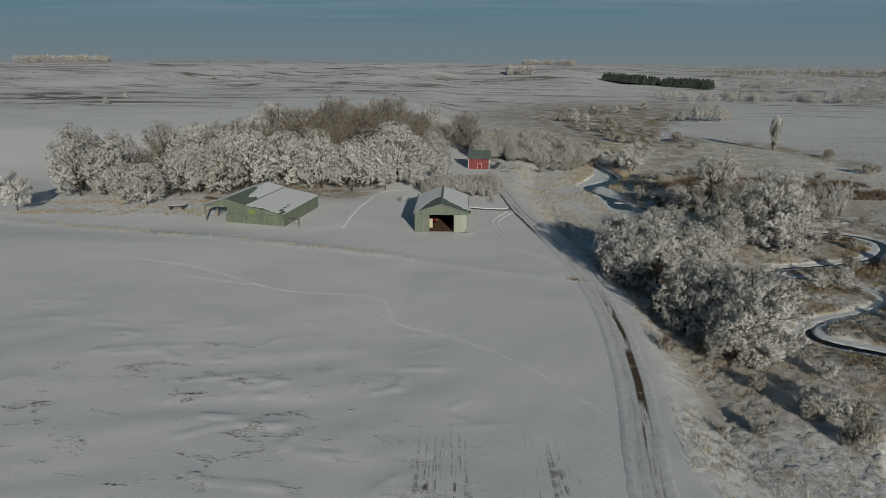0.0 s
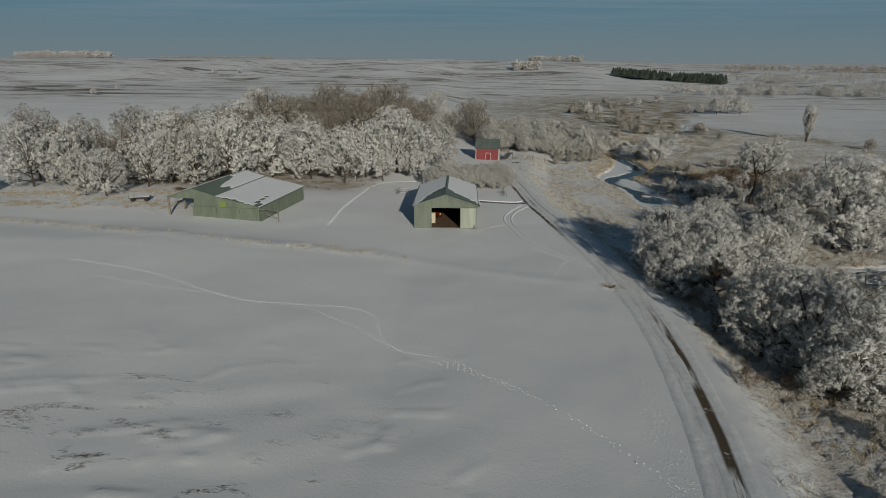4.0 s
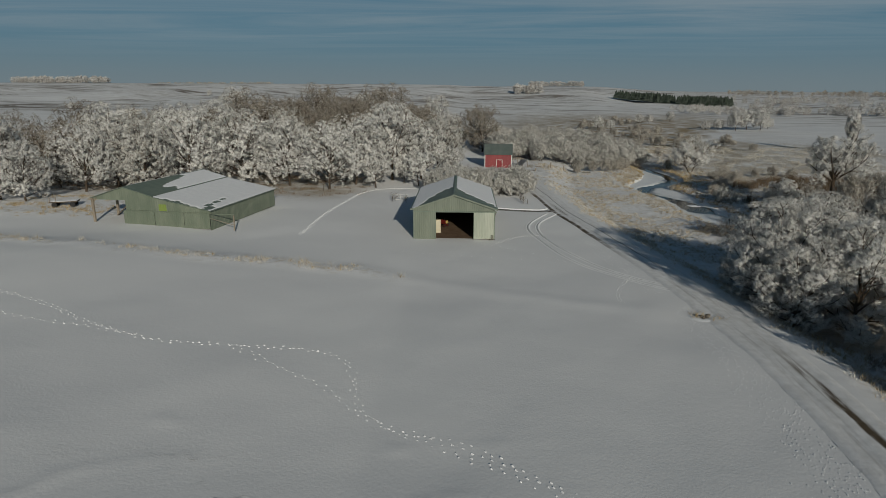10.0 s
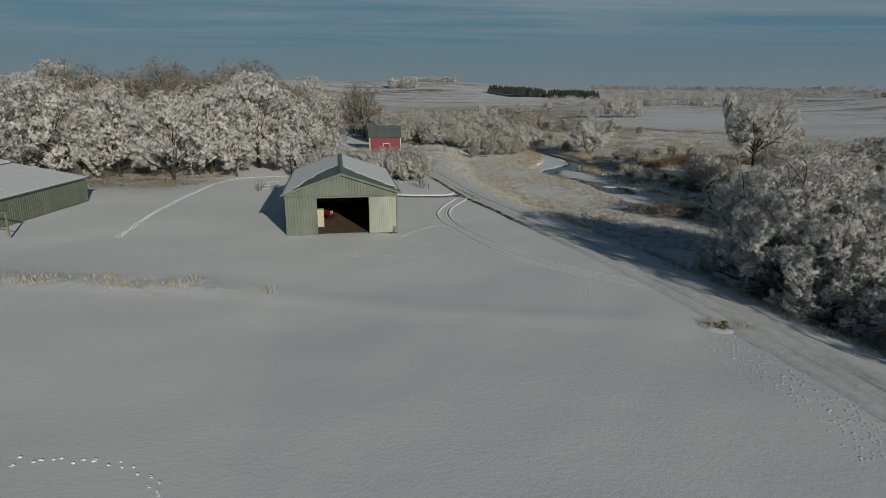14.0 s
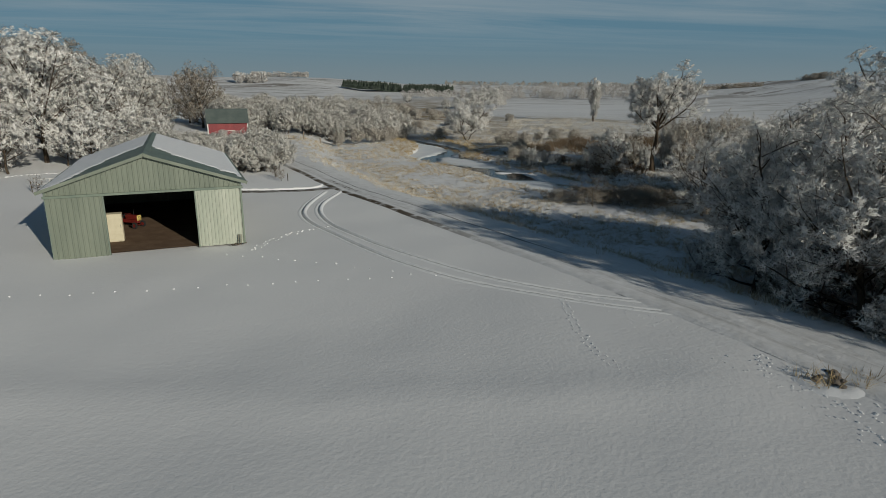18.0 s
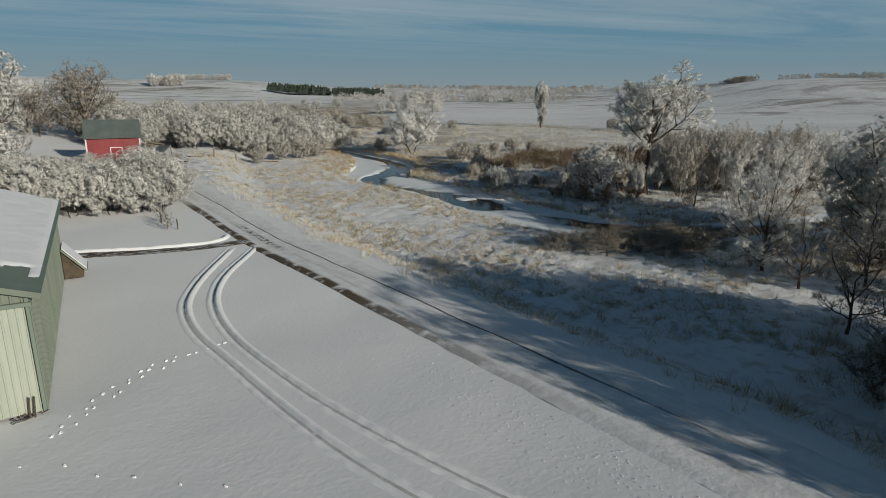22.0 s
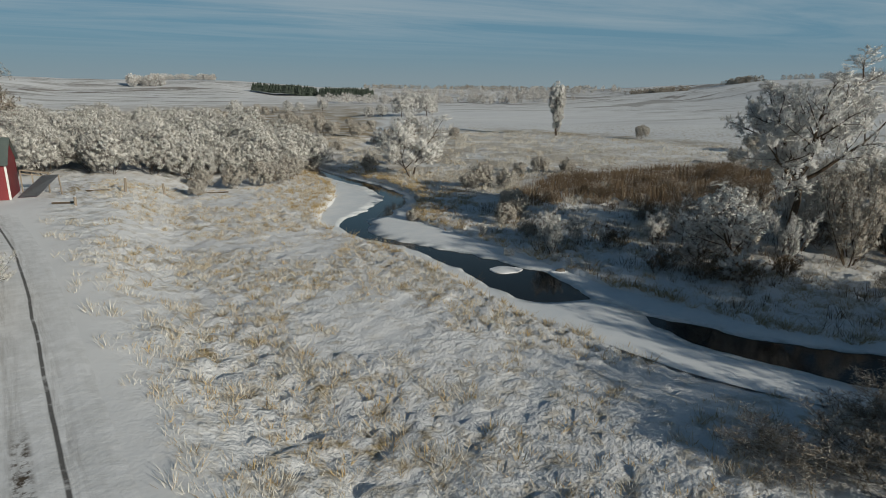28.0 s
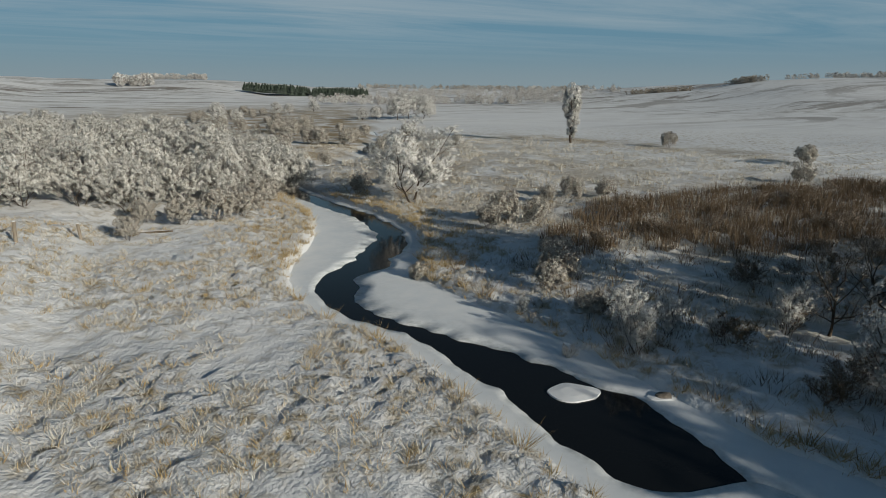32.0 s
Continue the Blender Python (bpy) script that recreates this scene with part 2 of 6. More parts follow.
MAT = dict(
    ground=ground_material(),
    snow=simple("snow", (0.76, 0.77, 0.79), (0.83, 0.83, 0.84), 2.0, 0.75, bump=0.03),
    # broken snow catching the sun: its brightness is put into a whiter colour
    crisp=simple("sunlit_broken_snow", (0.82, 0.82, 0.83), (0.88, 0.88, 0.88), 5.0, 0.7, bump=0.02),
    rut=simple("packed_snow", (0.44, 0.43, 0.42), (0.62, 0.62, 0.62), 3.0, 0.6, bump=0.03),
    mud=simple("frozen_mud", (0.035, 0.025, 0.017), (0.11, 0.08, 0.05), 2.5, 0.8, bump=0.06),
    frost=frost_material("rime_frost", (0.80, 0.79, 0.76), (0.50, 0.45, 0.39), 0.25),
    frost_dull=frost_material("thin_rime", (0.50, 0.47, 0.42), (0.24, 0.19, 0.14), 0.45),
    frost_white=frost_material("thick_rime", (0.85, 0.84, 0.82), (0.54, 0.49, 0.43), 0.15),
    shrub=frost_material("frosted_shrub", (0.70, 0.67, 0.62), (0.30, 0.23, 0.16), 0.30),
    reed=frost_material("dry_reed", (0.27, 0.205, 0.14), (0.13, 0.085, 0.05), 0.45),
    straw=frost_material("dry_grass", (0.56, 0.44, 0.25), (0.34, 0.24, 0.11), 0.4),
    straw_frost=frost_material("frosted_grass", (0.74, 0.71, 0.65), (0.44, 0.35, 0.22), 0.35),
    frost_far=frost_material("distant_rime", (0.62, 0.61, 0.60), (0.34, 0.31, 0.28), 0.4),
    brush_frost=frost_material("frosted_brush", (0.46, 0.41, 0.35), (0.17, 0.115, 0.075), 0.5),
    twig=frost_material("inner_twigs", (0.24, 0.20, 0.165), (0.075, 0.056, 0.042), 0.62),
    twig_rime=frost_material("rimed_twigs", (0.56, 0.53, 0.50), (0.20, 0.165, 0.13), 0.35),
    bark=bark_material("dark_bark", (0.045, 0.033, 0.024), (0.12, 0.09, 0.065)),
    pine=frost_material("pine_needles", (0.10, 0.12, 0.10), (0.035, 0.05, 0.035), 0.5),
    green=painted_metal("sage_green_steel", (0.165, 0.19, 0.15), (0.215, 0.24, 0.19), 0.35),
    green_roof=painted_metal("green_steel_roof", (0.15, 0.19, 0.155), (0.20, 0.24, 0.19), 0.15),
    old_green=painted_metal("weathered_green_boards", (0.14, 0.17, 0.125), (0.20, 0.225, 0.17), 0.45),
    moss=simple("mossy_patch", (0.17, 0.24, 0.05), (0.25, 0.31, 0.09), 4.0, 0.85),
    red=painted_metal("barn_red_boards", (0.185, 0.016, 0.021), (0.245, 0.026, 0.029), 0.25),
    white=simple("white_paint", (0.66, 0.65, 0.62), (0.78, 0.77, 0.74), 3.0, 0.6),
    cream=simple("cream_paint", (0.62, 0.56, 0.40), (0.72, 0.66, 0.5), 3.0, 0.6),
    barn_roof=painted_metal("dark_green_roof", (0.105, 0.13, 0.12), (0.14, 0.165, 0.15), 0.1),
    wood=simple("weathered_wood", (0.20, 0.165, 0.125), (0.34, 0.29, 0.23), 2.0, 0.85, bump=0.02, stretch=(1, 1, 0.2)),
    dark_wood=simple("dark_wet_wood", (0.06, 0.045, 0.03), (0.13, 0.10, 0.07), 2.0, 0.85),
    earth=simple("shed_floor_earth", (0.105, 0.066, 0.042), (0.17, 0.115, 0.075), 1.2, 0.9, bump=0.05),
    tractor_red=simple("tractor_red_paint", (0.12, 0.014, 0.012), (0.18, 0.022, 0.016), 4.0, 0.45),
    tyre=simple("tyre_rubber", (0.02, 0.02, 0.02), (0.04, 0.04, 0.04), 6.0, 0.8),
    yellow=simple("yellow_paint", (0.62, 0.48, 0.13), (0.72, 0.58, 0.2), 4.0, 0.5),
    steel=simple("galvanised_steel", (0.32, 0.33, 0.34), (0.45, 0.46, 0.47), 6.0, 0.4, 0.7),
    glass=simple("dark_window_glass", (0.02, 0.025, 0.03), (0.03, 0.035, 0.04), 2.0, 0.1, spec=0.6),
    water=water_material(),
    ice=ice_material(),
)

# ---------------------------------------------------------------- mesh helpers


def mesh_from(name, verts, faces, material, smooth=False):
    me = bpy.data.meshes.new(name)
    me.from_pydata([tuple(v) for v in verts], [], faces)
    if material is not None:
        me.materials.append(material)
    if smooth:
        me.polygons.foreach_set("use_smooth", [True] * len(me.polygons))
    me.update()
    return me


def tri_mesh(name, verts, tris, material, smooth=False):
    """A mesh from arrays of points and triangles."""
    verts, tris = np.asarray(verts, np.float32), np.asarray(tris, np.int32)
    me = bpy.data.meshes.new(name)
    me.vertices.add(len(verts))
    me.vertices.foreach_set("co", verts.ravel())
    me.loops.add(tris.size)
    me.loops.foreach_set("vertex_index", tris.ravel())
    me.polygons.add(len(tris))
    k = tris.shape[1]
    me.polygons.foreach_set("loop_start", np.arange(0, tris.size, k, dtype=np.int32))
    me.polygons.foreach_set("loop_total", np.full(len(tris), k, np.int32))
    if smooth:
        me.polygons.foreach_set("use_smooth", np.ones(len(tris), bool))
    me.materials.append(material)
    me.update(calc_edges=True)
    return me


def part(name, bm, material, parent, label=""):
    me = bpy.data.meshes.new(name)
    bm.to_mesh(me)
    bm.free()
    me.materials.append(material)
    ob = new(name, me)
    ob.parent = parent
    return tagged(ob, label) if label else ob


def part_mesh(name, me, parent, label="", at=None):
    ob = new(name, me)
    ob.parent = parent
    if at is not None:
        ob.matrix_basis = at
    return tagged(ob, label) if label else ob


def box(bm, x0, y0, z0, x1, y1, z1, bevel=0.0):
    m = Matrix.LocRotScale(((x0 + x1) / 2, (y0 + y1) / 2, (z0 + z1) / 2), None, (abs(x1 - x0), abs(y1 - y0), abs(z1 - z0)))
    r = bmesh.ops.create_cube(bm, size=1, matrix=m)
    if bevel:
        edges = {e for v in r["verts"] for e in v.link_edges}
        bmesh.ops.bevel(bm, geom=list(edges), offset=bevel, segments=1, affect="EDGES")
    return bm


def beam(bm, a, b, w, h=None):
    """A squared timber from a to b."""
    a, b = Vector(a), Vector(b)
    h = h or w
    d = b - a
    q = d.to_track_quat("Z", "Y")
    bmesh.ops.create_cube(bm, size=1, matrix=Matrix.LocRotScale((a + b) / 2, q, (w, h, d.length)))
    return bm


def rod(bm, a, b, r, n=8):
    a, b = Vector(a), Vector(b)
    d = b - a
    bmesh.ops.create_cone(bm, cap_ends=True, segments=n, radius1=r, radius2=r, depth=d.length, matrix=Matrix.Translation((a + b) / 2) @ d.to_track_quat("Z", "Y").to_matrix().to_4x4())
    return bm


def prism(bm, outline, y0, y1):
    """An outline in x and z, pushed from y0 to y1."""
    lo = [bm.verts.new((x, y0, z)) for x, z in outline]
    hi = [bm.verts.new((x, y1, z)) for x, z in outline]
    n = len(outline)
    bm.faces.new(lo)
    bm.faces.new(hi[::-1])
    for i in range(n):
        j = (i + 1) % n
        bm.faces.new((lo[j], lo[i], hi[i], hi[j]))
    bmesh.ops.recalc_face_normals(bm, faces=bm.faces[:])
    return bm


def thing(name, at, label, category, group=""):
    e = new(name)
    e.empty_display_size = 0.3
    e.matrix_basis = at
    return tagged(e, label, category, group)


# ---------------------------------------------------------------- the lie of the land
ROAD = np.array([(13.6, 0), (14.5, 20), (17.3, 48), (20.8, 66), (22.4, 80), (22.9, 92), (22.3, 105), (20.7, 120), (18.2, 138), (15.8, 153), (14.2, 170), (12.6, 185), (9.5, 203)])
ROAD_Y = np.arange(-30, 204, 0.5)


def road_x(y):
    yy = np.asarray(y, float)
    base = np.interp(yy, ROAD[:, 1], ROAD[:, 0])
    a = np.interp(yy - 4, ROAD[:, 1], ROAD[:, 0]) + np.interp(yy + 4, ROAD[:, 1], ROAD[:, 0])
    return (base * 2 + a) / 4


# the creek: x, y, half width of the bed, and the open water from a to b across it (-1 left bank, 1 right bank)
CREEK = np.array([
    (30, -30, 1.7, 0.00, 0.00), (36, 20, 1.9, -0.16, 0.08), (41, 46, 2.0, -0.32, 0.16), (48, 60, 2.0, -0.24, 0.32), (58, 66, 0.8, 0.3, 0.1), (65, 73, 0.7, 0.3, 0.1), (60, 81, 2.0, -0.6, 0.1), (51.5, 84.5, 2.2, -0.6, 0.3), (55, 91, 1.4, 0.2, 0.1), (68, 96, 0.6, 0.3, 0.1), (75, 103, 0.6, 0.3, 0.1),
    (70, 110, 1.4, -0.32, 0.24), (59, 112.5, 1.4, -0.40, 0.32), (62, 117, 1.5, -0.3, 0.24), (71, 118.4, 1.4, -0.16, 0.24), (84.4, 122.5, 1.5, -0.24, 0.24), (93.5, 131, 1.6, -0.5, 0.4), (95.5, 138.5, 1.7, -0.5, 0.5), (89, 144, 1.7, -0.32, 0.32), (80, 143.5, 1.9, -0.40, 0.16),
    (70, 143, 3.4, -.4, .5), (60, 145, 3.6, -.5, .6), (52, 149, 4.0, -.5, .7), (48.5, 155, 4.2, -.25, .6), (47.6, 159.6, 4.2, -.15, .40), (46.8, 163.0, 4.2, .45, .25), (46.2, 165.6, 4.2, .50, .20), (45.9, 167.6, 4.2, -.62, .62), (45.9, 172, 4.2, -.70, .66), (46.1, 177, 4.2, -.70, .42),
    (46.0, 182, 4.0, -.62, .0), (45.4, 187, 4.2, -.72, -.42), (44.2, 192, 4.8, -.74, -.45), (43.9, 197, 5.0, -.78, -.1), (46.2, 202.5, 5.4, -.15, .55), (50.0, 208, 5.4, .05, .72),
    (52.4, 215, 5.0, .3, .8), (53.6, 224, 3.6, .1, .8), (53.6, 236, 2.4, -.5, .6), (53.8, 250, 1.8, -.5, .5), (58, 262, 1.6, -.5, .5), (74, 274, 1.6, -.4, .4), (96, 300, 1.5, 0, 0), (120, 360, 1.5, 0, 0)])


def resample(rows, step):
    """The rows of a polyline, smoothed and evenly spaced by step metres."""
    p = rows
    for _ in range(3):
        q = np.empty((len(p) * 2 - 2, p.shape[1]))
        q[0::2] = p[:-1] * 0.75 + p[1:] * 0.25
        q[1::2] = p[:-1] * 0.25 + p[1:] * 0.75
        p = np.vstack([p[:1], q, p[-1:]])
    s = np.concatenate([[0], np.cumsum(np.hypot(*np.diff(p[:, :2], axis=0).T))])
    t = np.arange(0, s[-1], step)
    return np.stack([np.interp(t, s, p[:, k]) for k in range(p.shape[1])], 1)


CREEK_S = resample(CREEK, 0.4)
WATER_Z = -3.05


def sstep(a, b, v):
    u = np.clip((np.asarray(v, float) - a) / (b - a), 0, 1)
    return u * u * (3 - 2 * u)


def waves(x, y, seed, size, octaves=4):
    """Smooth noise of about -1 to 1 from sums of turned sines."""
    r = np.random.RandomState(seed)
    total, amp, norm = 0.0, 1.0, 0.0
    for _ in range(octaves):
        for _ in range(4):
            a, ph = r.uniform(0, 6.283), r.uniform(0, 6.283)
            k = 6.283 / size * r.uniform(0.7, 1.4)
            total = total + amp * np.sin(k * (x * np.cos(a) + y * np.sin(a)) + ph + 1.3 * np.sin(k * 0.6 * (x * np.sin(a) - y * np.cos(a)) + ph * 2))
        norm += amp * 2.0
        amp, size = amp * 0.5, size * 0.47
    return total / norm


def creek_near(x, y):
    """Distance to the creek's middle in half widths, and in metres beyond the bank."""
    x, y = np.atleast_1d(x).astype(float), np.atleast_1d(y).astype(float)
    best, beyond = np.full(x.shape, 99.0), np.full(x.shape, 999.0)
    sel = (x > 25) & (x < 135) & (y > -40) & (y < 370)
    xs, ys = x[sel], y[sel]
    b, f = np.full(xs.shape, 99.0), np.full(xs.shape, 999.0)
    pts = CREEK_S[::4]
    for i in range(0, len(xs), 20000):
        d = np.hypot(xs[i:i + 20000, None] - pts[None, :, 0], ys[i:i + 20000, None] - pts[None, :, 1])
        k = d.argmin(1)
        dm = d[np.arange(len(k)), k]
        b[i:i + 20000], f[i:i + 20000] = dm / pts[k, 2], dm - pts[k, 2]
    best[sel], beyond[sel] = b, f
    return best, beyond


def land(x, y):
    """Height of the open land, without the creek's bed."""
    x, y = np.asarray(x, float), np.asarray(y, float)
    rise = 0.068 * np.clip(-8 - x, 0, 40) * (1 - 0.75 * sstep(150, 182, y)) * (1 - 0.32 * sstep(110, 128, y)) + 0.012 * np.clip(-48 - x, 0, 300)
    grove = 6.5 * sstep(180, 265, y) * sstep(10, -40, x)
    flat = np.interp(y, [110, 154, 205], [0, -0.4, 0.3])
    d = x - road_x(np.clip(y, -30, 203))
    edge = 2.6 + 8 * sstep(175, 215, y) + 6 * sstep(60, 20, y)
    drop = -2.1 * sstep(edge, edge + 7.5 + 70 * sstep(212, 300, y), d)
    near = flat * sstep(60, -20, -d) + rise + grove + drop
    r = np.hypot(x, y - 100)
    az = np.degrees(np.arctan2(x, y - 100))
    top = np.interp(az, [-180, -60, -10, 12, 20, 40, 50, 60, 80, 180], [20, 30, 34, 34, 20, 15, 23, 29, 28, 20])
    reach = np.interp(az, [-180, 40, 56, 180], [1500, 1500, 850, 1000])
    u = sstep(0, 1, (r - 300) / (reach - 300))
    hills = (top - 3) * u ** 1.25 + (5.5 * waves(x, y, 3, 330, 3) * sstep(0, 0.5, u)) * sstep(260, 700, r) * sstep(1.02, 0.75, u)
    hills = hills - 6.5 * np.exp(-((x - 290) / 120) ** 2 - ((y - 960) / 150) ** 2)
    roll = 0.10 * waves(x, y, 5, 34, 3) + 0.5 * sstep(220, 420, r) * waves(x, y, 8, 120, 3)
    return near * (1 - 0.6 * sstep(300, 700, r)) + hills + roll


def ground_z(x, y):
    """Height of the ground at one place, creek and all."""
    return float(ground_many(np.array([x]), np.array([y]))[0])


def ground_many(x, y):
    z = land(x, y)
    b, f = creek_near(x, y)
    low = z - 0.5 * sstep(9, 0.5, f)
    bed = np.where(f < 0.7, WATER_Z - 0.75 * sstep(0.5, -1.2, f), low)
    k = sstep(0.0, 0.75, f)
    z = np.where(f < 12, np.where(f < 0.75, bed * (1 - k) + low * k, low), z)
    return z


def axis_steps(fine0, fine1, step, far0, far1, grow=1.12):
    mid = list(np.arange(fine0, fine1 + step / 2, step))
    right, left, s = [], [], step
    v = mid[-1]
    while v < far1:
        s *= grow
        v += s
        right.append(v)
    s, v = step, mid[0]
    while v > far0:
        s *= grow
        v -= s
        left.append(v)
    return np.array(left[::-1] + mid + right)


def build_ground():
    xs = axis_steps(-62, 84, 0.55, -4300, 4300)
    ys = axis_steps(28, 226, 0.55, -900, 4600)
    X, Y = np.meshgrid(xs, ys)
    x, y = X.ravel(), Y.ravel()
    z = ground_many(x, y)
    b, f = creek_near(x, y)
    d = x - road_x(np.clip(y, -30, 203))
    r = np.hypot(x, y - 100)
    bank = np.clip(1 - np.abs(f) / 400, 0, 1)
    side = sstep(2.2, 6.5, d) * sstep(40, 60, y) + sstep(14, 20, d) * (1 - sstep(40, 60, y))
    grassy = np.clip(side, 0, 1) * sstep(330, 230, r) * (0.75 + 0.4 * waves(x, y, 12, 22, 3))
    grassy = np.clip(grassy + 0.55 * sstep(3.6, 0.0, np.abs(y - weeds_y(x))) * sstep(-6, -18, x) * (x > -100) * (0.6 + 0.6 * waves(x, y, 21, 14, 2)), 0, 1)
    grassy = np.clip(grassy + 0.55 * (x < -55) * sstep(133, 138, y) * sstep(160, 150, y), 0, 1)
    grassy = np.clip(grassy + 0.7 * sstep(150, 165, y) * sstep(-24, -40, x) * sstep(300, 280, y) * sstep(-110, -90, x), 0, 1)
    grassy *= sstep(-0.2, 0.8, f)
    # lumps of snowed-in tussock
    z = z + grassy * (0.15 * waves(x, y, 31, 2.6, 2) + 0.18 * waves(x, y, 32, 1.7, 1)) * (r < 260) * np.where(x < 5, 0.35, 1.0)
    field = (d < -4) * sstep(95, 60, y)
    z = z + 0.10 * np.exp(-((y - weeds_y(x) + 0.4 * waves(x, y, 27, 12, 2)) / 1.7) ** 2) * sstep(-3.5, -7, d) * (x > -105)
    w = waves(x * 0.55 + y * 0.22, y * 1.5 - x * 0.42, 41, 17, 2)
    crest = np.clip(1 - np.abs(w - 0.15) * 12, 0, 1) * sstep(-0.2, 0.25, waves(x, y, 43, 24, 2))
    z = z + (0.17 * crest + 0.05 * w) * field * sstep(10, -6, x)
    stubble = np.clip(field * sstep(14, -26, x + 0.3 * (y - 50)) * sstep(82, 55, y), 0, 1)
    marsh = sstep(58, 66, x) * sstep(155, 175, y) * sstep(300, 240, y) * sstep(150, 100, x) * 0.55
    marsh = np.clip(marsh + 0.95 * np.exp(-((x - 120 - 0.18 * (y - 380)) / 75) ** 2 - ((y - 345) / 62) ** 2) * (y > 262) + 0.5 * np.exp(-((x - 60) / 45) ** 2 - ((y - 290) / 40) ** 2), 0, 1)
    marsh = np.clip(marsh + 0.75 * sstep(152, 170, y) * sstep(-18, -32, x) * sstep(300, 280, y) * sstep(-112, -95, x), 0, 1)
    marsh = np.clip(marsh + 0.5 * sstep(3.5, 9, d) * sstep(126, 112, y) * sstep(45, 70, y), 0, 1)
    marsh = np.clip(marsh + 0.8 * sstep(72, 90, x) * sstep(175, 150, y) * sstep(40, 60, y) * sstep(200, 150, x), 0, 1) * sstep(0, 1, f)
    marsh = np.clip(marsh + 0.85 * np.exp(-((x - 105 - 0.3 * (y - 460)) / 85) ** 4 - ((y - 480) / 110) ** 4) + 0.45 * sstep(48, 56, x) * sstep(150, 125, y) * sstep(50, 62, y) * sstep(130, 90, x), 0, 1)
    rim = x - np.interp(y, [225, 274, 303, 318, 340, 365, 444, 488, 520], [159, 156, 150, 124, 117, 119, 155, 187, 215]) - 2.5 * waves(x, y, 57, 16, 2)
    beyond = sstep(-1, 3, rim) * sstep(215, 232, y) * sstep(530, 505, y)
    marsh = np.clip(np.maximum(marsh, 0.9 * np.exp(-((rim + 6) / 7) ** 2) * sstep(215, 235, y) * sstep(320, 300, y)) * (1 - beyond), 0, 1)
    swept = np.clip(sstep(240, 420, r) * (0.75 + 0.5 * waves(x, y, 51, 300, 2)), 0, 1) * (1 - 0.35 * beyond)
    def patch(cx, cy, rx, ry):
        return np.exp(-((x - cx) / rx) ** 4 - ((y - cy) / ry) ** 4)
    drill = np.clip(patch(-1.2, 45, 2.6, 9) + 0.7 * patch(8.8, 46, 2.2, 8) + 0.5 * patch(-6, 36, 8, 5), 0, 1)
    stubble = np.clip(stubble + patch(-28, 72, 4, 1.6) + patch(-24, 73.6, 3, 1.3) + 0.8 * patch(-17.5, 75.2, 2.2, 1.0) + 0.7 * patch(-15.5, 73, 2.5, 0.9) + patch(-29, 60.5, 3, 1.2) + patch(-35, 46, 5, 2), 0, 1)
    nx, ny = len(xs), len(ys)
    i = np.arange((nx - 1) * (ny - 1))
    a = (i // (nx - 1)) * nx + i % (nx - 1)
    quads = np.stack([a, a + 1, a + 1 + nx, a + nx], 1)
    me = tri_mesh("ground", np.stack([x, y, z], 1), quads, MAT["ground"], True)
    for name, val in (("grassy", grassy), ("stubble", stubble), ("marsh", marsh), ("swept", swept), ("drill", drill)):
        me.attributes.new(name, "FLOAT", "POINT").data.foreach_set("value", val.astype(np.float32))
    return tagged(new("ground", me), "snow-covered fields and frosted creek meadow", "ground", kind="structure")


def weeds_y(x):
    """The weedy field edge in front of the sheds."""
    return np.interp(x, [-110, -88, -64.5, -42.5, -27.6, -12.8, 1.2, 18.6], [133, 126, 120, 115.6, 114.6, 113.8, 107.4, 101.2])


build_ground()


def ribbon(name, line, offsets, heights, material, smooth=True):
    """A strip along a line of (x, y), with a cross-section of offsets and of heights above the ground; heights may be a function of the length."""
    line = np.asarray(line, float)
    t = np.gradient(line, axis=0)
    t /= np.hypot(t[:, 0], t[:, 1])[:, None]
    nrm = np.stack([t[:, 1], -t[:, 0]], 1)
    n, k = len(line), len(offsets)
    pos = line[:, None, :] + nrm[:, None, :] * np.asarray(offsets)[None, :, None]
    gz = ground_many(pos[..., 0].ravel(), pos[..., 1].ravel()).reshape(n, k)
    h = heights if isinstance(heights, np.ndarray) and heights.ndim == 2 else np.tile(np.asarray(heights, float), (n, 1))
    v = np.concatenate([pos, (gz + h)[..., None]], 2).reshape(-1, 3)
    i = np.arange((n - 1) * (k - 1))
    a = (i // (k - 1)) * k + i % (k - 1)
    return tri_mesh(name, v, np.stack([a, a + 1, a + 1 + k, a + k], 1), material, smooth)


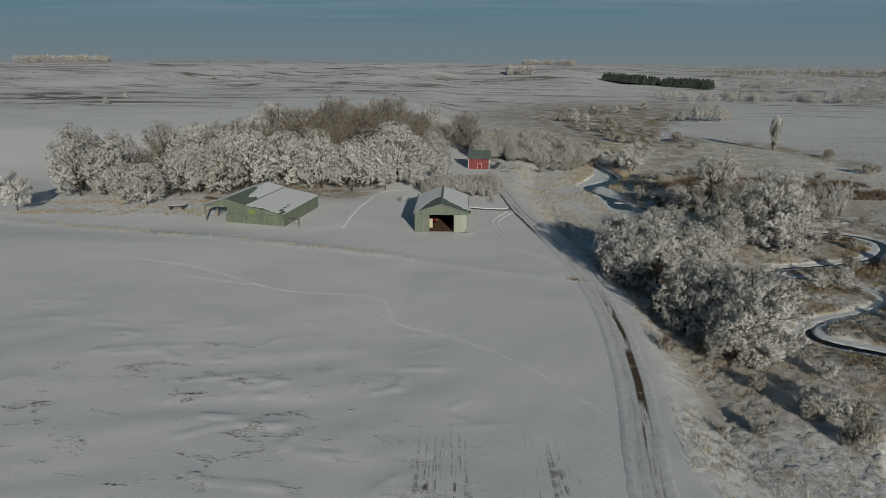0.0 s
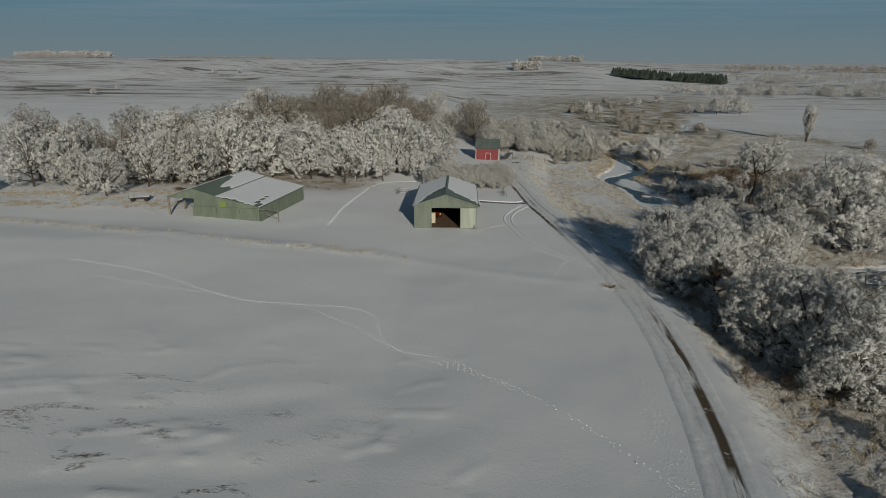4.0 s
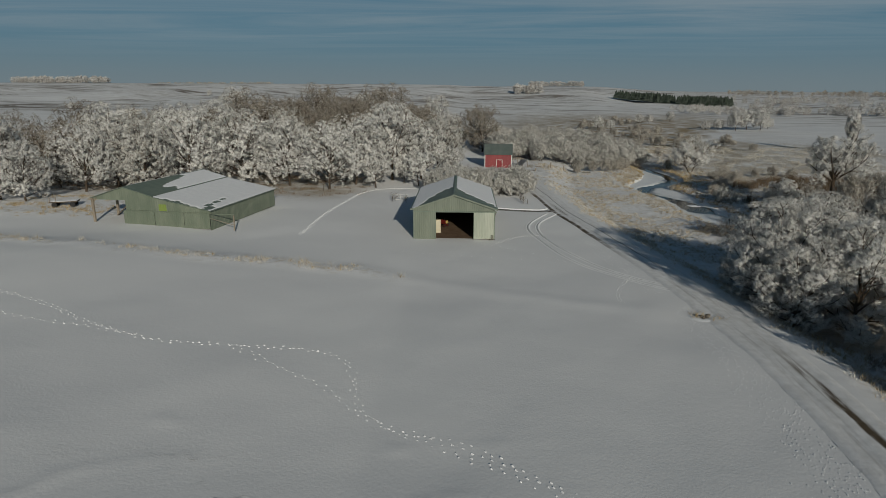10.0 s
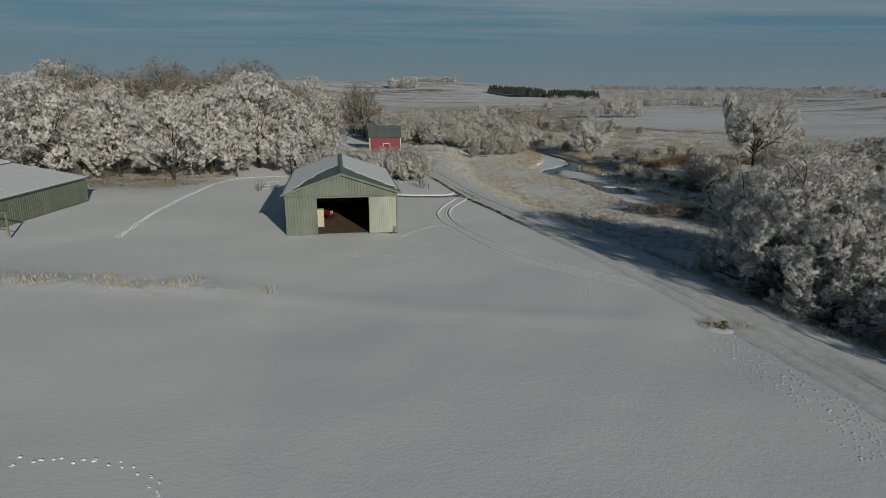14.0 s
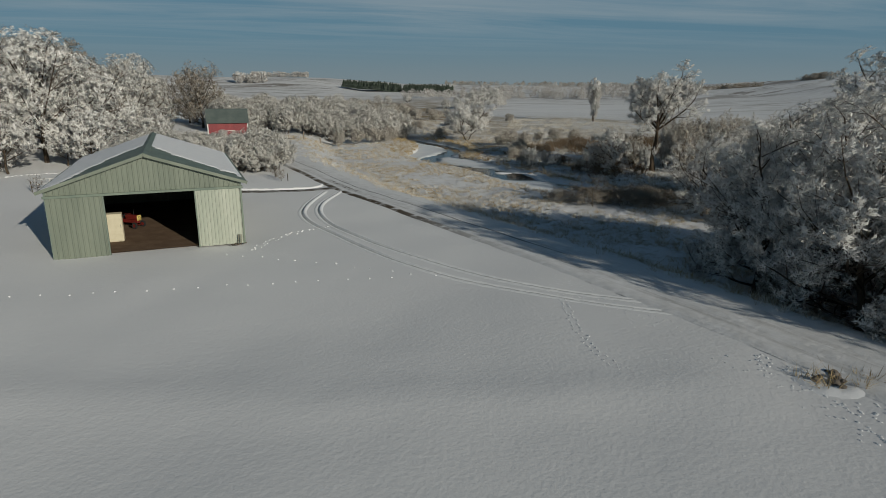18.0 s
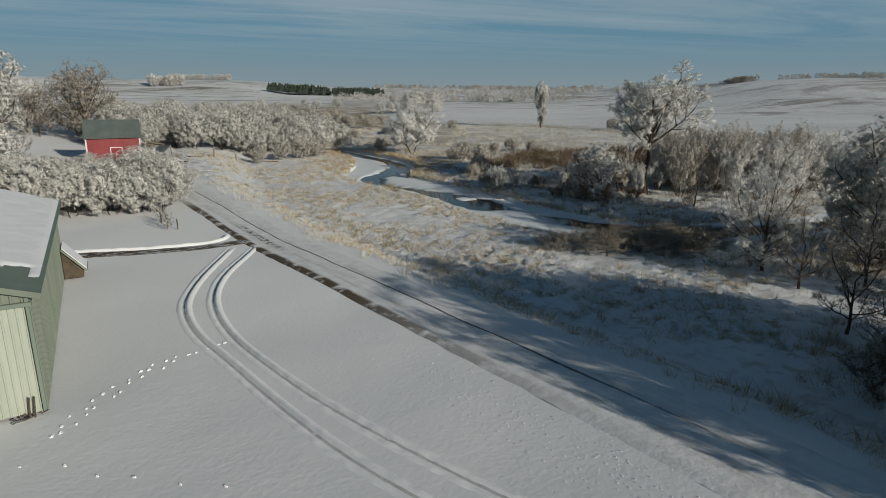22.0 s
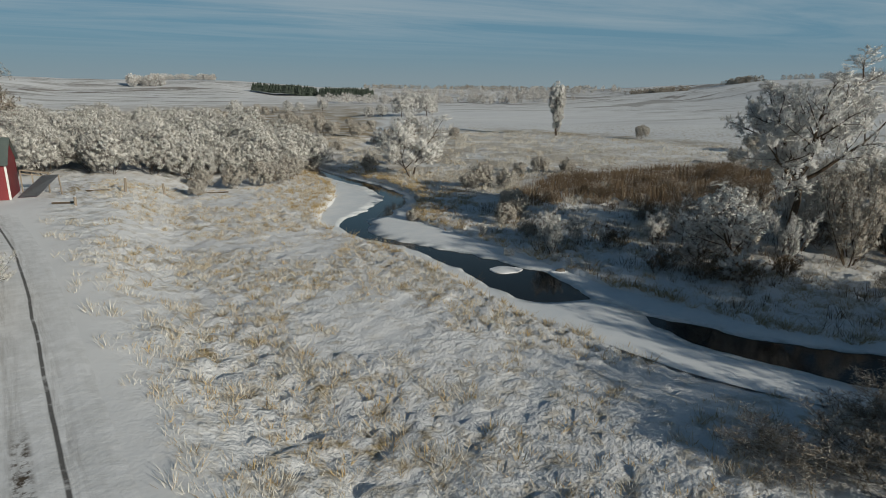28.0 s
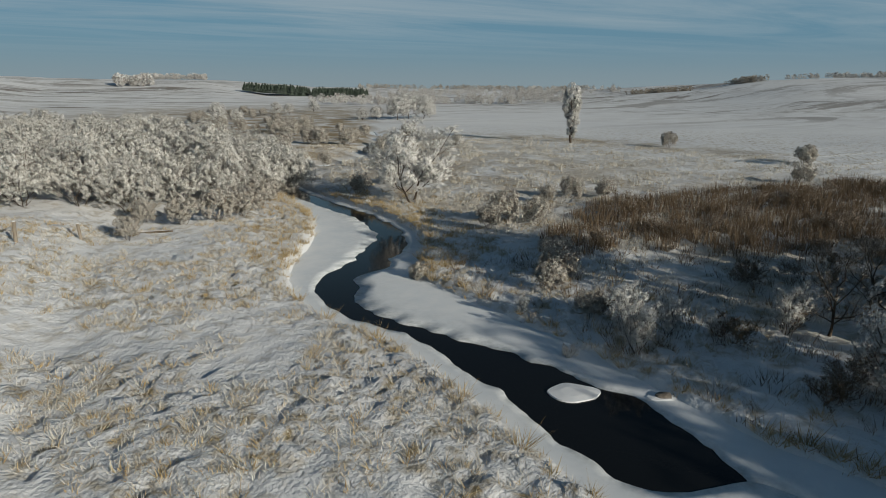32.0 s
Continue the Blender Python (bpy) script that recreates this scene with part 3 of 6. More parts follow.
def build_creek():
    s = CREEK_S
    n = len(s)
    water = ribbon("water", s[:, :2], (-1, 1), np.zeros((n, 2)), MAT["water"], False)
    t = np.gradient(s[:, :2], axis=0)
    t /= np.hypot(t[:, 0], t[:, 1])[:, None]
    nrm = np.stack([t[:, 1], -t[:, 0]], 1)
    v = np.empty((n, 2, 3), np.float32)
    for j, sg in enumerate((-1, 1)):
        v[:, j, :2] = s[:, :2] + nrm * (sg * (s[:, 2] * 0.93))[:, None]
    v[..., 2] = WATER_Z
    water.vertices.foreach_set("co", v.ravel())
    water.update()
    tagged(new("water", water), "open black creek water between ice shelves", "water", kind="structure")
    # ice shelves on both banks, with wavering rims
    wob = 0.10 * waves(np.arange(n) * 0.4, np.zeros(n), 61, 7, 3)
    wob2 = 0.10 * waves(np.arange(n) * 0.4, np.zeros(n), 62, 6, 3)
    for side in (-1, 1):
        edge = (s[:, 3] + wob) if side < 0 else (s[:, 4] + wob2)
        edge = np.clip(edge, -0.97, 0.97)
        hw = s[:, 2]
        inner, outer = edge * hw, side * (hw + 0.8)
        cols = [inner, inner - 0.0 * hw, inner + (outer - inner) * 0.25, inner + (outer - inner) * 0.6, outer]
        zs = [WATER_Z - 0.03, WATER_Z + 0.05, WATER_Z + 0.07, WATER_Z + 0.08, WATER_Z + 0.10]
        pos = np.stack([np.concatenate([s[:, :2] + nrm * c[:, None], np.full((n, 1), z)], 1) for c, z in zip(cols, zs)], 1)
        k = 5
        i = np.arange((n - 1) * (k - 1))
        a = (i // (k - 1)) * k + i % (k - 1)
        q = np.stack([a, a + 1, a + 1 + k, a + k], 1)
        if side > 0:
            q = q[:, ::-1]
        me = tri_mesh("ice_shelf", pos.reshape(-1, 3), q[:, ::-1], MAT["ice"], False)
        rim = np.tile([1, 1, 0.25, 0, 0], n).astype(np.float32)
        me.attributes.new("rim", "FLOAT", "POINT").data.foreach_set("value", rim)
        tagged(new("ice_shelf", me), "snow-dusted ice along the creek bank", "ice", "creek ice", "structure")
    bm = bmesh.new()
    ring = [(1.25 * math.cos(a) * (1 + 0.12 * math.sin(2 * a + 1) + 0.05 * math.sin(5 * a)), 1.0 * math.sin(a) * (1 + 0.1 * math.cos(3 * a))) for a in np.linspace(0, 6.283, 40, endpoint=False)]
    lo = [bm.verts.new((x, y, -0.04)) for x, y in ring]
    hi = [bm.verts.new((x * 0.97, y * 0.97, 0.07)) for x, y in ring]
    mid = [bm.verts.new((x * 0.5, y * 0.5, 0.13)) for x, y in ring]
    for i in range(40):
        j = (i + 1) % 40
        bm.faces.new((lo[i], lo[j], hi[j], hi[i]))
        bm.faces.new((hi[i], hi[j], mid[j], mid[i]))
    bm.faces.new(mid)
    isle = new("ice_floe", bpy.data.meshes.new("ice_floe"))
    bm.to_mesh(isle.data)
    bm.free()
    isle.data.materials.append(MAT["snow"])
    isle.matrix_basis = pose(46.5, 175.0, WATER_Z, 0, 0, -32)
    tagged(isle, "round snow-capped ice floe in open black water", "ice floe")


build_creek()


def build_road():
    ys = np.arange(-25, 203, 0.45)
    line = np.stack([road_x(ys), ys], 1)
    n = len(ys)
    off = np.array([-2.2, -1.9, -1.5, -1.1, -0.7, -0.35, 0.0, 0.35, 0.7, 1.1, 1.5, 1.9, 2.2])
    base = np.array([0.0, 0.06, 0.07, 0.045, 0.03, 0.06, 0.07, 0.06, 0.03, 0.045, 0.07, 0.06, 0.0])
    h = np.tile(base, (n, 1)) + 0.02 * waves(ys[:, None] + off[None] * 0, off[None] * 3 + ys[:, None] * 0.2, 71, 3, 2)
    me = ribbon("road", line, off, h, MAT["road"])
    u = np.tile(off, n).astype(np.float32)
    me.attributes.new("across", "FLOAT", "POINT").data.foreach_set("value", u)
    me.attributes.new("along", "FLOAT", "POINT").data.foreach_set("value", np.repeat(ys, len(off)).astype(np.float32))
    tagged(new("road", me), "packed snowy farm track with bare muddy ruts", "road", kind="structure")


def road_material():
    m = Nodes("packed_road_snow", 0.7, spec=0.25, grainy=0.1)
    v = m.coords()
    u, y = m.attr("across"), m.attr("along")
    snow = m.mix(m.ramp(m.noise(1.2, 5, 0.6, v), 0.35, 0.65), (0.66, 0.66, 0.66), (0.78, 0.78, 0.79))
    lane = m.n("ShaderNodeCombineXYZ")
    m.link(u, lane.inputs[0])
    m.link(m.math("MULTIPLY", y, 0.07), lane.inputs[1])
    streak = m.noise(3.2, 5, 0.7, lane.outputs[0], 0.2)
    wheel = m.ramp(m.math("ABSOLUTE", m.math("SUBTRACT", m.math("ABSOLUTE", u), 0.72)), 0.5, 0.1, 0.25, 1.0, True)
    wear = m.math("MULTIPLY", m.math("MULTIPLY", m.ramp(streak, 0.44, 0.66), wheel), 0.5)
    snow = m.mix(wear, snow, (0.30, 0.28, 0.26))
    # the narrow deep rut, its shadow painted in as a dark line
    rut = m.ramp(m.math("ABSOLUTE", m.math("SUBTRACT", u, m.math("ADD", 0.38, m.math("MULTIPLY", m.noise(0.15, 2, 0.5, v), 0.25)))), 0.11, 0.04, 0, 1, True)
    rut = m.math("MULTIPLY", m.math("MULTIPLY", rut, m.ramp(y, 112, 126, 0, 1, True)), m.ramp(m.noise(1.6, 4, 0.6, v), 0.25, 0.45, 0.35, 0.9))
    snow = m.mix(rut, snow, (0.07, 0.065, 0.06))
    spot = m.ramp(m.math("ABSOLUTE", m.math("ADD", u, 0.55)), 0.4, 0.15, 0, 1, True)
    spot = m.math("MULTIPLY", m.math("MULTIPLY", spot, m.ramp(m.math("ABSOLUTE", m.math("SUBTRACT", y, 155)), 6, 3, 0, 1, True)), m.ramp(m.noise(2.4, 5, 0.75, v), 0.46, 0.58))
    snow = m.mix(spot, snow, (0.09, 0.07, 0.05))
    # bare mud along the left rut further on, and the right rut near the field
    left = m.math("MULTIPLY", m.ramp(u, -1.4, -1.7, 0, 1, True), m.ramp(y, 118, 140, 0, 1, True))
    left = m.math("MULTIPLY", left, m.ramp(y, 176, 168, 0, 1, True))
    right = m.math("MULTIPLY", m.ramp(m.math("ABSOLUTE", m.math("SUBTRACT", u, 0.55)), 0.62, 0.3, 0, 1, True), m.ramp(y, 98, 86, 0, 1, True))
    right = m.math("MULTIPLY", right, m.ramp(y, 40, 56, 0.25, 1, True))
    puddle = m.ramp(m.math("ABSOLUTE", m.math("SUBTRACT", y, 68)), 7.5, 5.5, 0, 1, True)
    right = m.math("MULTIPLY", right, m.math("MAXIMUM", puddle, m.ramp(m.noise(1.0, 5, 0.7, lane.outputs[0]), 0.46, 0.56)))
    left = m.math("MULTIPLY", left, m.ramp(m.noise(0.7, 5, 0.62, v), 0.34, 0.48))
    mud = m.math("MULTIPLY", m.math("MAXIMUM", left, right), m.ramp(m.noise(0.55, 5, 0.7, v), 0.30, 0.42))
    m.colour(m.mix(mud, snow, m.mix(m.noise(4, 4, 0.7, v), (0.035, 0.025, 0.017), (0.15, 0.115, 0.075))))
    m.bump(m.noise(3.0, 4, 0.6, v), 0.5, 0.06)
    return m.mat


MAT["road"] = road_material()
build_road()

# ---------------------------------------------------------------- trees


def tube(points, radii, sides, verts, faces):
    """Adds a tapering tube through the points."""
    base = len(verts)
    pts = np.asarray(points)
    t = np.gradient(pts, axis=0)
    t /= np.linalg.norm(t, axis=1)[:, None] + 1e-9
    up = np.array([0.31, 0.77, 0.55])
    for p, d, r in zip(pts, t, radii):
        a = np.cross(d, up)
        a /= np.linalg.norm(a) + 1e-9
        b = np.cross(d, a)
        for k in range(sides):
            w = 6.28318 * k / sides
            verts.append(p + r * (math.cos(w) * a + math.sin(w) * b))
    for i in range(len(pts) - 1):
        for k in range(sides):
            q = base + i * sides
            faces.append((q + k, q + (k + 1) % sides, q + sides + (k + 1) % sides, q + sides + k))


def unit(v):
    return v / (np.linalg.norm(v) + 1e-9)


def spawn(par, n, q0, q1, angle, ratio, lift, r):
    """Child branches of all parent branches: start, direction, length and the rise of their curve."""
    P, D, L, B = par
    m = len(P)
    k = np.arange(n)[None].repeat(m, 0)
    q = q0 + (q1 - q0) * (k + r.uniform(0.1, 0.9, (m, n))) / n
    q[:, -1] = q1
    up = np.array([0, 0, 1.0])
    start = P[:, None] + D[:, None] * (L[:, None] * q)[..., None] + up * (B[:, None] * L[:, None] * q * q)[..., None]
    tan = D[:, None] + up * (2 * B[:, None] * q)[..., None]
    tan /= np.linalg.norm(tan, axis=2)[..., None]
    side = np.cross(tan, np.array([0.31, 0.77, 0.55]))
    side /= np.linalg.norm(side, axis=2)[..., None]
    other = np.cross(tan, side)
    a = k * 2.39996 + r.uniform(0, 6.283, (m, 1)) + r.normal(0, 0.35, (m, n))
    w = radians(1) * np.clip(r.normal(angle[0], angle[1], (m, n)), 8, 95)
    w[:, -1] *= 0.4
    d = tan * np.cos(w)[..., None] + (side * np.cos(a)[..., None] + other * np.sin(a)[..., None]) * np.sin(w)[..., None] + up * lift
    d /= np.linalg.norm(d, axis=2)[..., None]
    ln = L[:, None] * ratio * (1.2 - 0.45 * q) * r.uniform(0.7, 1.25, (m, n))
    return start.reshape(-1, 3), d.reshape(-1, 3), ln.ravel(), np.full(m * n, lift * 0.5)


def bough(par, q):
    P, D, L, B = par
    return P + D * (L * q)[:, None] + np.array([0, 0, 1.0]) * (B * L * q * q)[:, None]


def grow_tree(seed, height, spread, base=0.1, fan=(7, 5, 5, 5), blades=12, blade=(0.45, 0.07), stems=1, fork=0.5, thick=0.016, steep=0.0, lop=1.0, lift=0.22, open_=45, fine=False, rise=0.42, dome=False, tight=0.55, hollow=0.0):
    """Wood and rime of one tree, by four orders of branching; the last twigs carry feathers of rime."""
    r = np.random.RandomState(seed)
    up = np.array([0, 0, 1.0])
    P, D, L = [], [], []
    for st in range(stems):
        a = 6.283 * st / stems + r.uniform(-0.5, 0.5)
        tilt = r.uniform(0.02, 0.08) if stems == 1 else r.uniform(0.25, 0.6)
        P.append((0.04 * height * math.cos(a) * (stems > 1), 0.04 * height * math.sin(a) * (stems > 1), -0.15))
        D.append(unit(np.array([tilt * math.cos(a), tilt * math.sin(a), 1.0])))
        L.append(height * fork * r.uniform(0.85, 1.1))
    trunk = (np.array(P), np.array(D), np.array(L), np.zeros(stems))
    # limbs: low ones reach out, high ones climb
    n = fan[0]
    q = np.linspace(base / fork, 1.0, n) if base < fork else np.full(n, 1.0)
    S, DD, LL = [], [], []
    for st in range(stems):
        for k in range(n):
            a = k * 2.39996 + st * 1.3 + r.uniform(-0.3, 0.3)
            u = (k + 0.5) / n
            w = radians((78 - 62 * u) * (1 - steep) + 28 * steep + r.uniform(-9, 9))
            S.append(trunk[0][st] + trunk[1][st] * trunk[2][st] * min(1.0, q[k]))
            DD.append(unit(np.array([math.sin(w) * math.cos(a), math.sin(w) * math.sin(a), math.cos(w)]) + 0.35 * trunk[1][st] * (stems > 1)))
            LL.append((0.62 * spread + (rise * height - 0.4 * spread) * u) * r.uniform(0.8, 1.15))
    o1 = (np.array(S), np.array(DD), np.array(LL), np.full(len(S), 0.18))
    o2 = spawn(o1, fan[1], 0.28, 1.0, (open_, 12), 0.52, lift, r)
    o3 = spawn(o2, fan[2], 0.2, 1.0, (open_, 14), 0.50, lift * 0.8, r)
    o4 = spawn(o3, fan[3], 0.15, 1.0, (open_ * 0.95, 16), tight, lift * 0.6, r)
    tips = bough(o4, np.ones(len(o4[2])))
    rad95 = np.percentile(np.hypot(tips[:, 0], tips[:, 1]), 94)
    K = np.array([spread / rad95, spread / rad95, height / np.percentile(tips[:, 2], 97.5)])
    wv, wf = [], []
    r0 = thick * height * (1 if stems == 1 else 0.6)
    for orders, ra, rb, sides, steps in ((trunk, r0, r0 * 0.62, 7 if stems == 1 else 4, 4), (o1, r0 * 0.5, r0 * 0.2, 5 if fine else 3, 5 if fine else 3), (o2, r0 * 0.2, r0 * 0.08, 3, 4 if fine else 2), (o3, r0 * 0.085, r0 * 0.03, 3, 2))[:4 if fine else 3]:
        ks = np.linspace(0, 1, steps)
        line = np.stack([bough(orders, np.full(len(orders[2]), k)) for k in ks], 1) * K
        line[:, 1:-1] += r.normal(0, 0.02, (len(line), steps - 2, 3)) * (orders[2])[:, None, None]
        if orders is trunk:
            line[:, 0, 2] = -0.15
        for l in line:
            rr = np.interp(ks, [0, 1], [ra, rb])
            if orders is trunk:
                rr[0] *= 1.35
            tube(l, np.maximum(rr, 0.008), sides, wv, wf)
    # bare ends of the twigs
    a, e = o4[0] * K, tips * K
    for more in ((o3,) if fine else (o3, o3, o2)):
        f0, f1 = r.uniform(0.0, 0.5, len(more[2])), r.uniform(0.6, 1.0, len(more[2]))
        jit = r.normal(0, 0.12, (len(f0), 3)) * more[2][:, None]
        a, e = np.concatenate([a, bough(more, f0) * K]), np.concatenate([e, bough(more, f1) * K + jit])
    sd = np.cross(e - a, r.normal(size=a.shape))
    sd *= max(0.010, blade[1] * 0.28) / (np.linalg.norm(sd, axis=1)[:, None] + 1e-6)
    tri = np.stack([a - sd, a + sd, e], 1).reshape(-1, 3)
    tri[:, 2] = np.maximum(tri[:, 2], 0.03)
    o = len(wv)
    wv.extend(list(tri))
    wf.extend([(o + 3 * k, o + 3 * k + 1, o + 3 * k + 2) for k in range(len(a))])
    # feathers of rime, thickest towards the ends of the twigs
    m = len(o4[0])
    a, e = a[:m], e[:m]
    q = 1.1 - 0.95 * r.uniform(0.0, 1.0, (m, blades)) ** 1.25
    A = a[:, None] + (e - a)[:, None] * q[..., None] + r.normal(0, 0.03 * spread ** 0.5, (m, blades, 3))
    ax = (e - a) / (np.linalg.norm(e - a, axis=1)[:, None] + 1e-6)
    d = ax[:, None] * 0.75 + r.normal(0, 0.55, (m, blades, 3)) + up * 0.08
    d /= np.linalg.norm(d, axis=2)[..., None]
    ln, w = blade[0] * r.uniform(0.5, 1.25, (m, blades)), blade[1] * r.uniform(0.6, 1.3, (m, blades))
    sd = np.cross(d, r.normal(size=(m, blades, 3)))
    sd /= np.linalg.norm(sd, axis=2)[..., None] + 1e-9
    # each spray is a puff of its own, rounded like the crown
    puff = ((a + e) / 2).reshape(-1, fan[3], 3).mean(1).repeat(fan[3], 0)[:, None]
    heart = np.array([0, 0, 0.42 * height])
    N = 0.8 * (A - puff) / (np.linalg.norm(A - puff, axis=2)[..., None] + 1e-6) + 0.6 * (A - heart) / (np.linalg.norm(A - heart, axis=2)[..., None] + 1e-6) + r.normal(0, 0.28, A.shape)
    N /= np.linalg.norm(N, axis=2)[..., None]
    tri = np.stack([A - sd * (w / 2)[..., None], A + sd * (w / 2)[..., None], A + d * ln[..., None]], 2).reshape(-1, 3, 3)
    N = N.reshape(-1, 3)
    wv = np.array(wv)
    if dome:
        tri, wv = domed(tri.reshape(-1, 3), height, spread).reshape(-1, 3, 3), domed(wv, height, spread)
        mid = (tri.mean(1) - heart) / np.array([spread, spread, 0.55 * height])
        keep = (np.linalg.norm(mid, axis=1) > 0.66) | (r.uniform(size=len(mid)) > hollow)
        tri, N = tri[keep], N[keep]
    flip = (np.cross(tri[:, 1] - tri[:, 0], tri[:, 2] - tri[:, 0]) * N).sum(1) < 0
    tri[flip] = tri[flip][:, ::-1]
    V = tri.reshape(-1, 3)
    V[:, 0] *= np.where(V[:, 0] > 0, lop, 1.0)
    V[:, 2] = np.maximum(V[:, 2], 0.03)
    if not dome:
        top = 0.86 * height
        V[:, 2] = np.where(V[:, 2] > top, top + (V[:, 2] - top) * 0.55, V[:, 2])
        wv[:, 2] = np.where(wv[:, 2] > top, top + (wv[:, 2] - top) * 0.55, wv[:, 2])
    return (wv, wf), (V, np.arange(len(V)).reshape(-1, 3), N.repeat(3, 0))


def domed(P, height, spread):
    """Draws straying twigs back to a rounded crown."""
    c, k = np.array([0, 0, 0.44 * height]), np.array([spread, spread, 0.56 * height])
    v = (P - c) / k
    rho = np.linalg.norm(v, axis=1)[:, None] + 1e-9
    out = np.where(rho > 0.82, 0.82 + 0.24 * (1 - np.exp(-(rho - 0.82) / 0.24)), rho)
    q = c + v / rho * out * k
    return np.where((P[:, 2:] < 0.25 * height) & (np.hypot(P[:, :1], P[:, 1:2]) < 0.3 * spread), P, q)


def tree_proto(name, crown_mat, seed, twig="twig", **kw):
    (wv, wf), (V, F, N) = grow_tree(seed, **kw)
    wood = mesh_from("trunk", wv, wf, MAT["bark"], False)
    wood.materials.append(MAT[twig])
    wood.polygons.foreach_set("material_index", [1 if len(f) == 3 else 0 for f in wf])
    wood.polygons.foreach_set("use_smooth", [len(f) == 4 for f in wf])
    crown = tri_mesh("crown", V, F, MAT[crown_mat], True)
    crown.normals_split_custom_set_from_vertices(N.astype(np.float32))
    return wood, crown


PROTO = {}


def plant(kind, x, y, scale=1.0, turn=None, label="", category="tree", group="", name="tree", sink=0.0, squash=1.0):
    rnd = plant.rnd
    wood, crown = PROTO[kind]
    e = thing(name, pose(x, y, ground_z(x, y) - sink, 0, 0, rnd.uniform(0, 360) if turn is None else turn) @ Matrix.Diagonal((scale, scale, scale * squash, 1)), label, category, group)
    part_mesh("trunk" if name != "shrub" else "stem", wood, e, "dark bare bark")
    part_mesh("crown", crown, e)
    return e


plant.rnd = random.Random(7)
for i in range(5):
    PROTO["big", i] = tree_proto("big", "frost" if i % 2 else "frost_white", 100 + i, height=12.0, spread=5.9 + 0.4 * (i % 3), base=0.10, fan=(14, 6, 5, 4), blades=23, blade=(0.36, 0.074), fork=0.48, open_=57, dome=True, tight=0.42, hollow=0.5)
for i in range(3):
    PROTO["dull", i] = tree_proto("dull", "frost_dull", 140 + i, height=12.0, spread=5.6, base=0.10, fan=(13, 6, 5, 4), blades=13, blade=(0.38, 0.065), fork=0.48, open_=57, dome=True, tight=0.42, hollow=0.4)
for i in range(3):
    PROTO["small", i] = tree_proto("small", "frost_white", 160 + i, height=6.0, spread=2.9, base=0.16, fan=(11, 5, 5, 4), blades=16, blade=(0.26, 0.07), fork=0.5, open_=57, dome=True, tight=0.42, hollow=0.35)
for i in range(4):
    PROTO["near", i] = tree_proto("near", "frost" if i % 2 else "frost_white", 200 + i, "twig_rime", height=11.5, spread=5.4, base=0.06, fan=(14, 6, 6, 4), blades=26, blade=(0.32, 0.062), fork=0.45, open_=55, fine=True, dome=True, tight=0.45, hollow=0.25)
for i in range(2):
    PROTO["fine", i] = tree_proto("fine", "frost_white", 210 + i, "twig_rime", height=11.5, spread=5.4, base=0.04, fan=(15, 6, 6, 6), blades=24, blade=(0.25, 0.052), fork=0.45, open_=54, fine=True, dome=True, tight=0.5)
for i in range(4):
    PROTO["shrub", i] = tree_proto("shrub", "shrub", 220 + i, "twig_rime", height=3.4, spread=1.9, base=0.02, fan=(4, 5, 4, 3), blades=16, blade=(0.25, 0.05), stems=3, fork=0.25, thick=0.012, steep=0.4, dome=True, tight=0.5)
for i in range(3):
    PROTO["willow", i] = tree_proto("willow", "frost", 240 + i, height=5.6, spread=3.4, base=0.02, fan=(5, 6, 5, 4), blades=18, blade=(0.24, 0.046), stems=3, fork=0.25, thick=0.012, steep=0.3, dome=True, tight=0.45, hollow=0.3)

FROSTED = "rime-covered bare deciduous tree, dark wood inside"


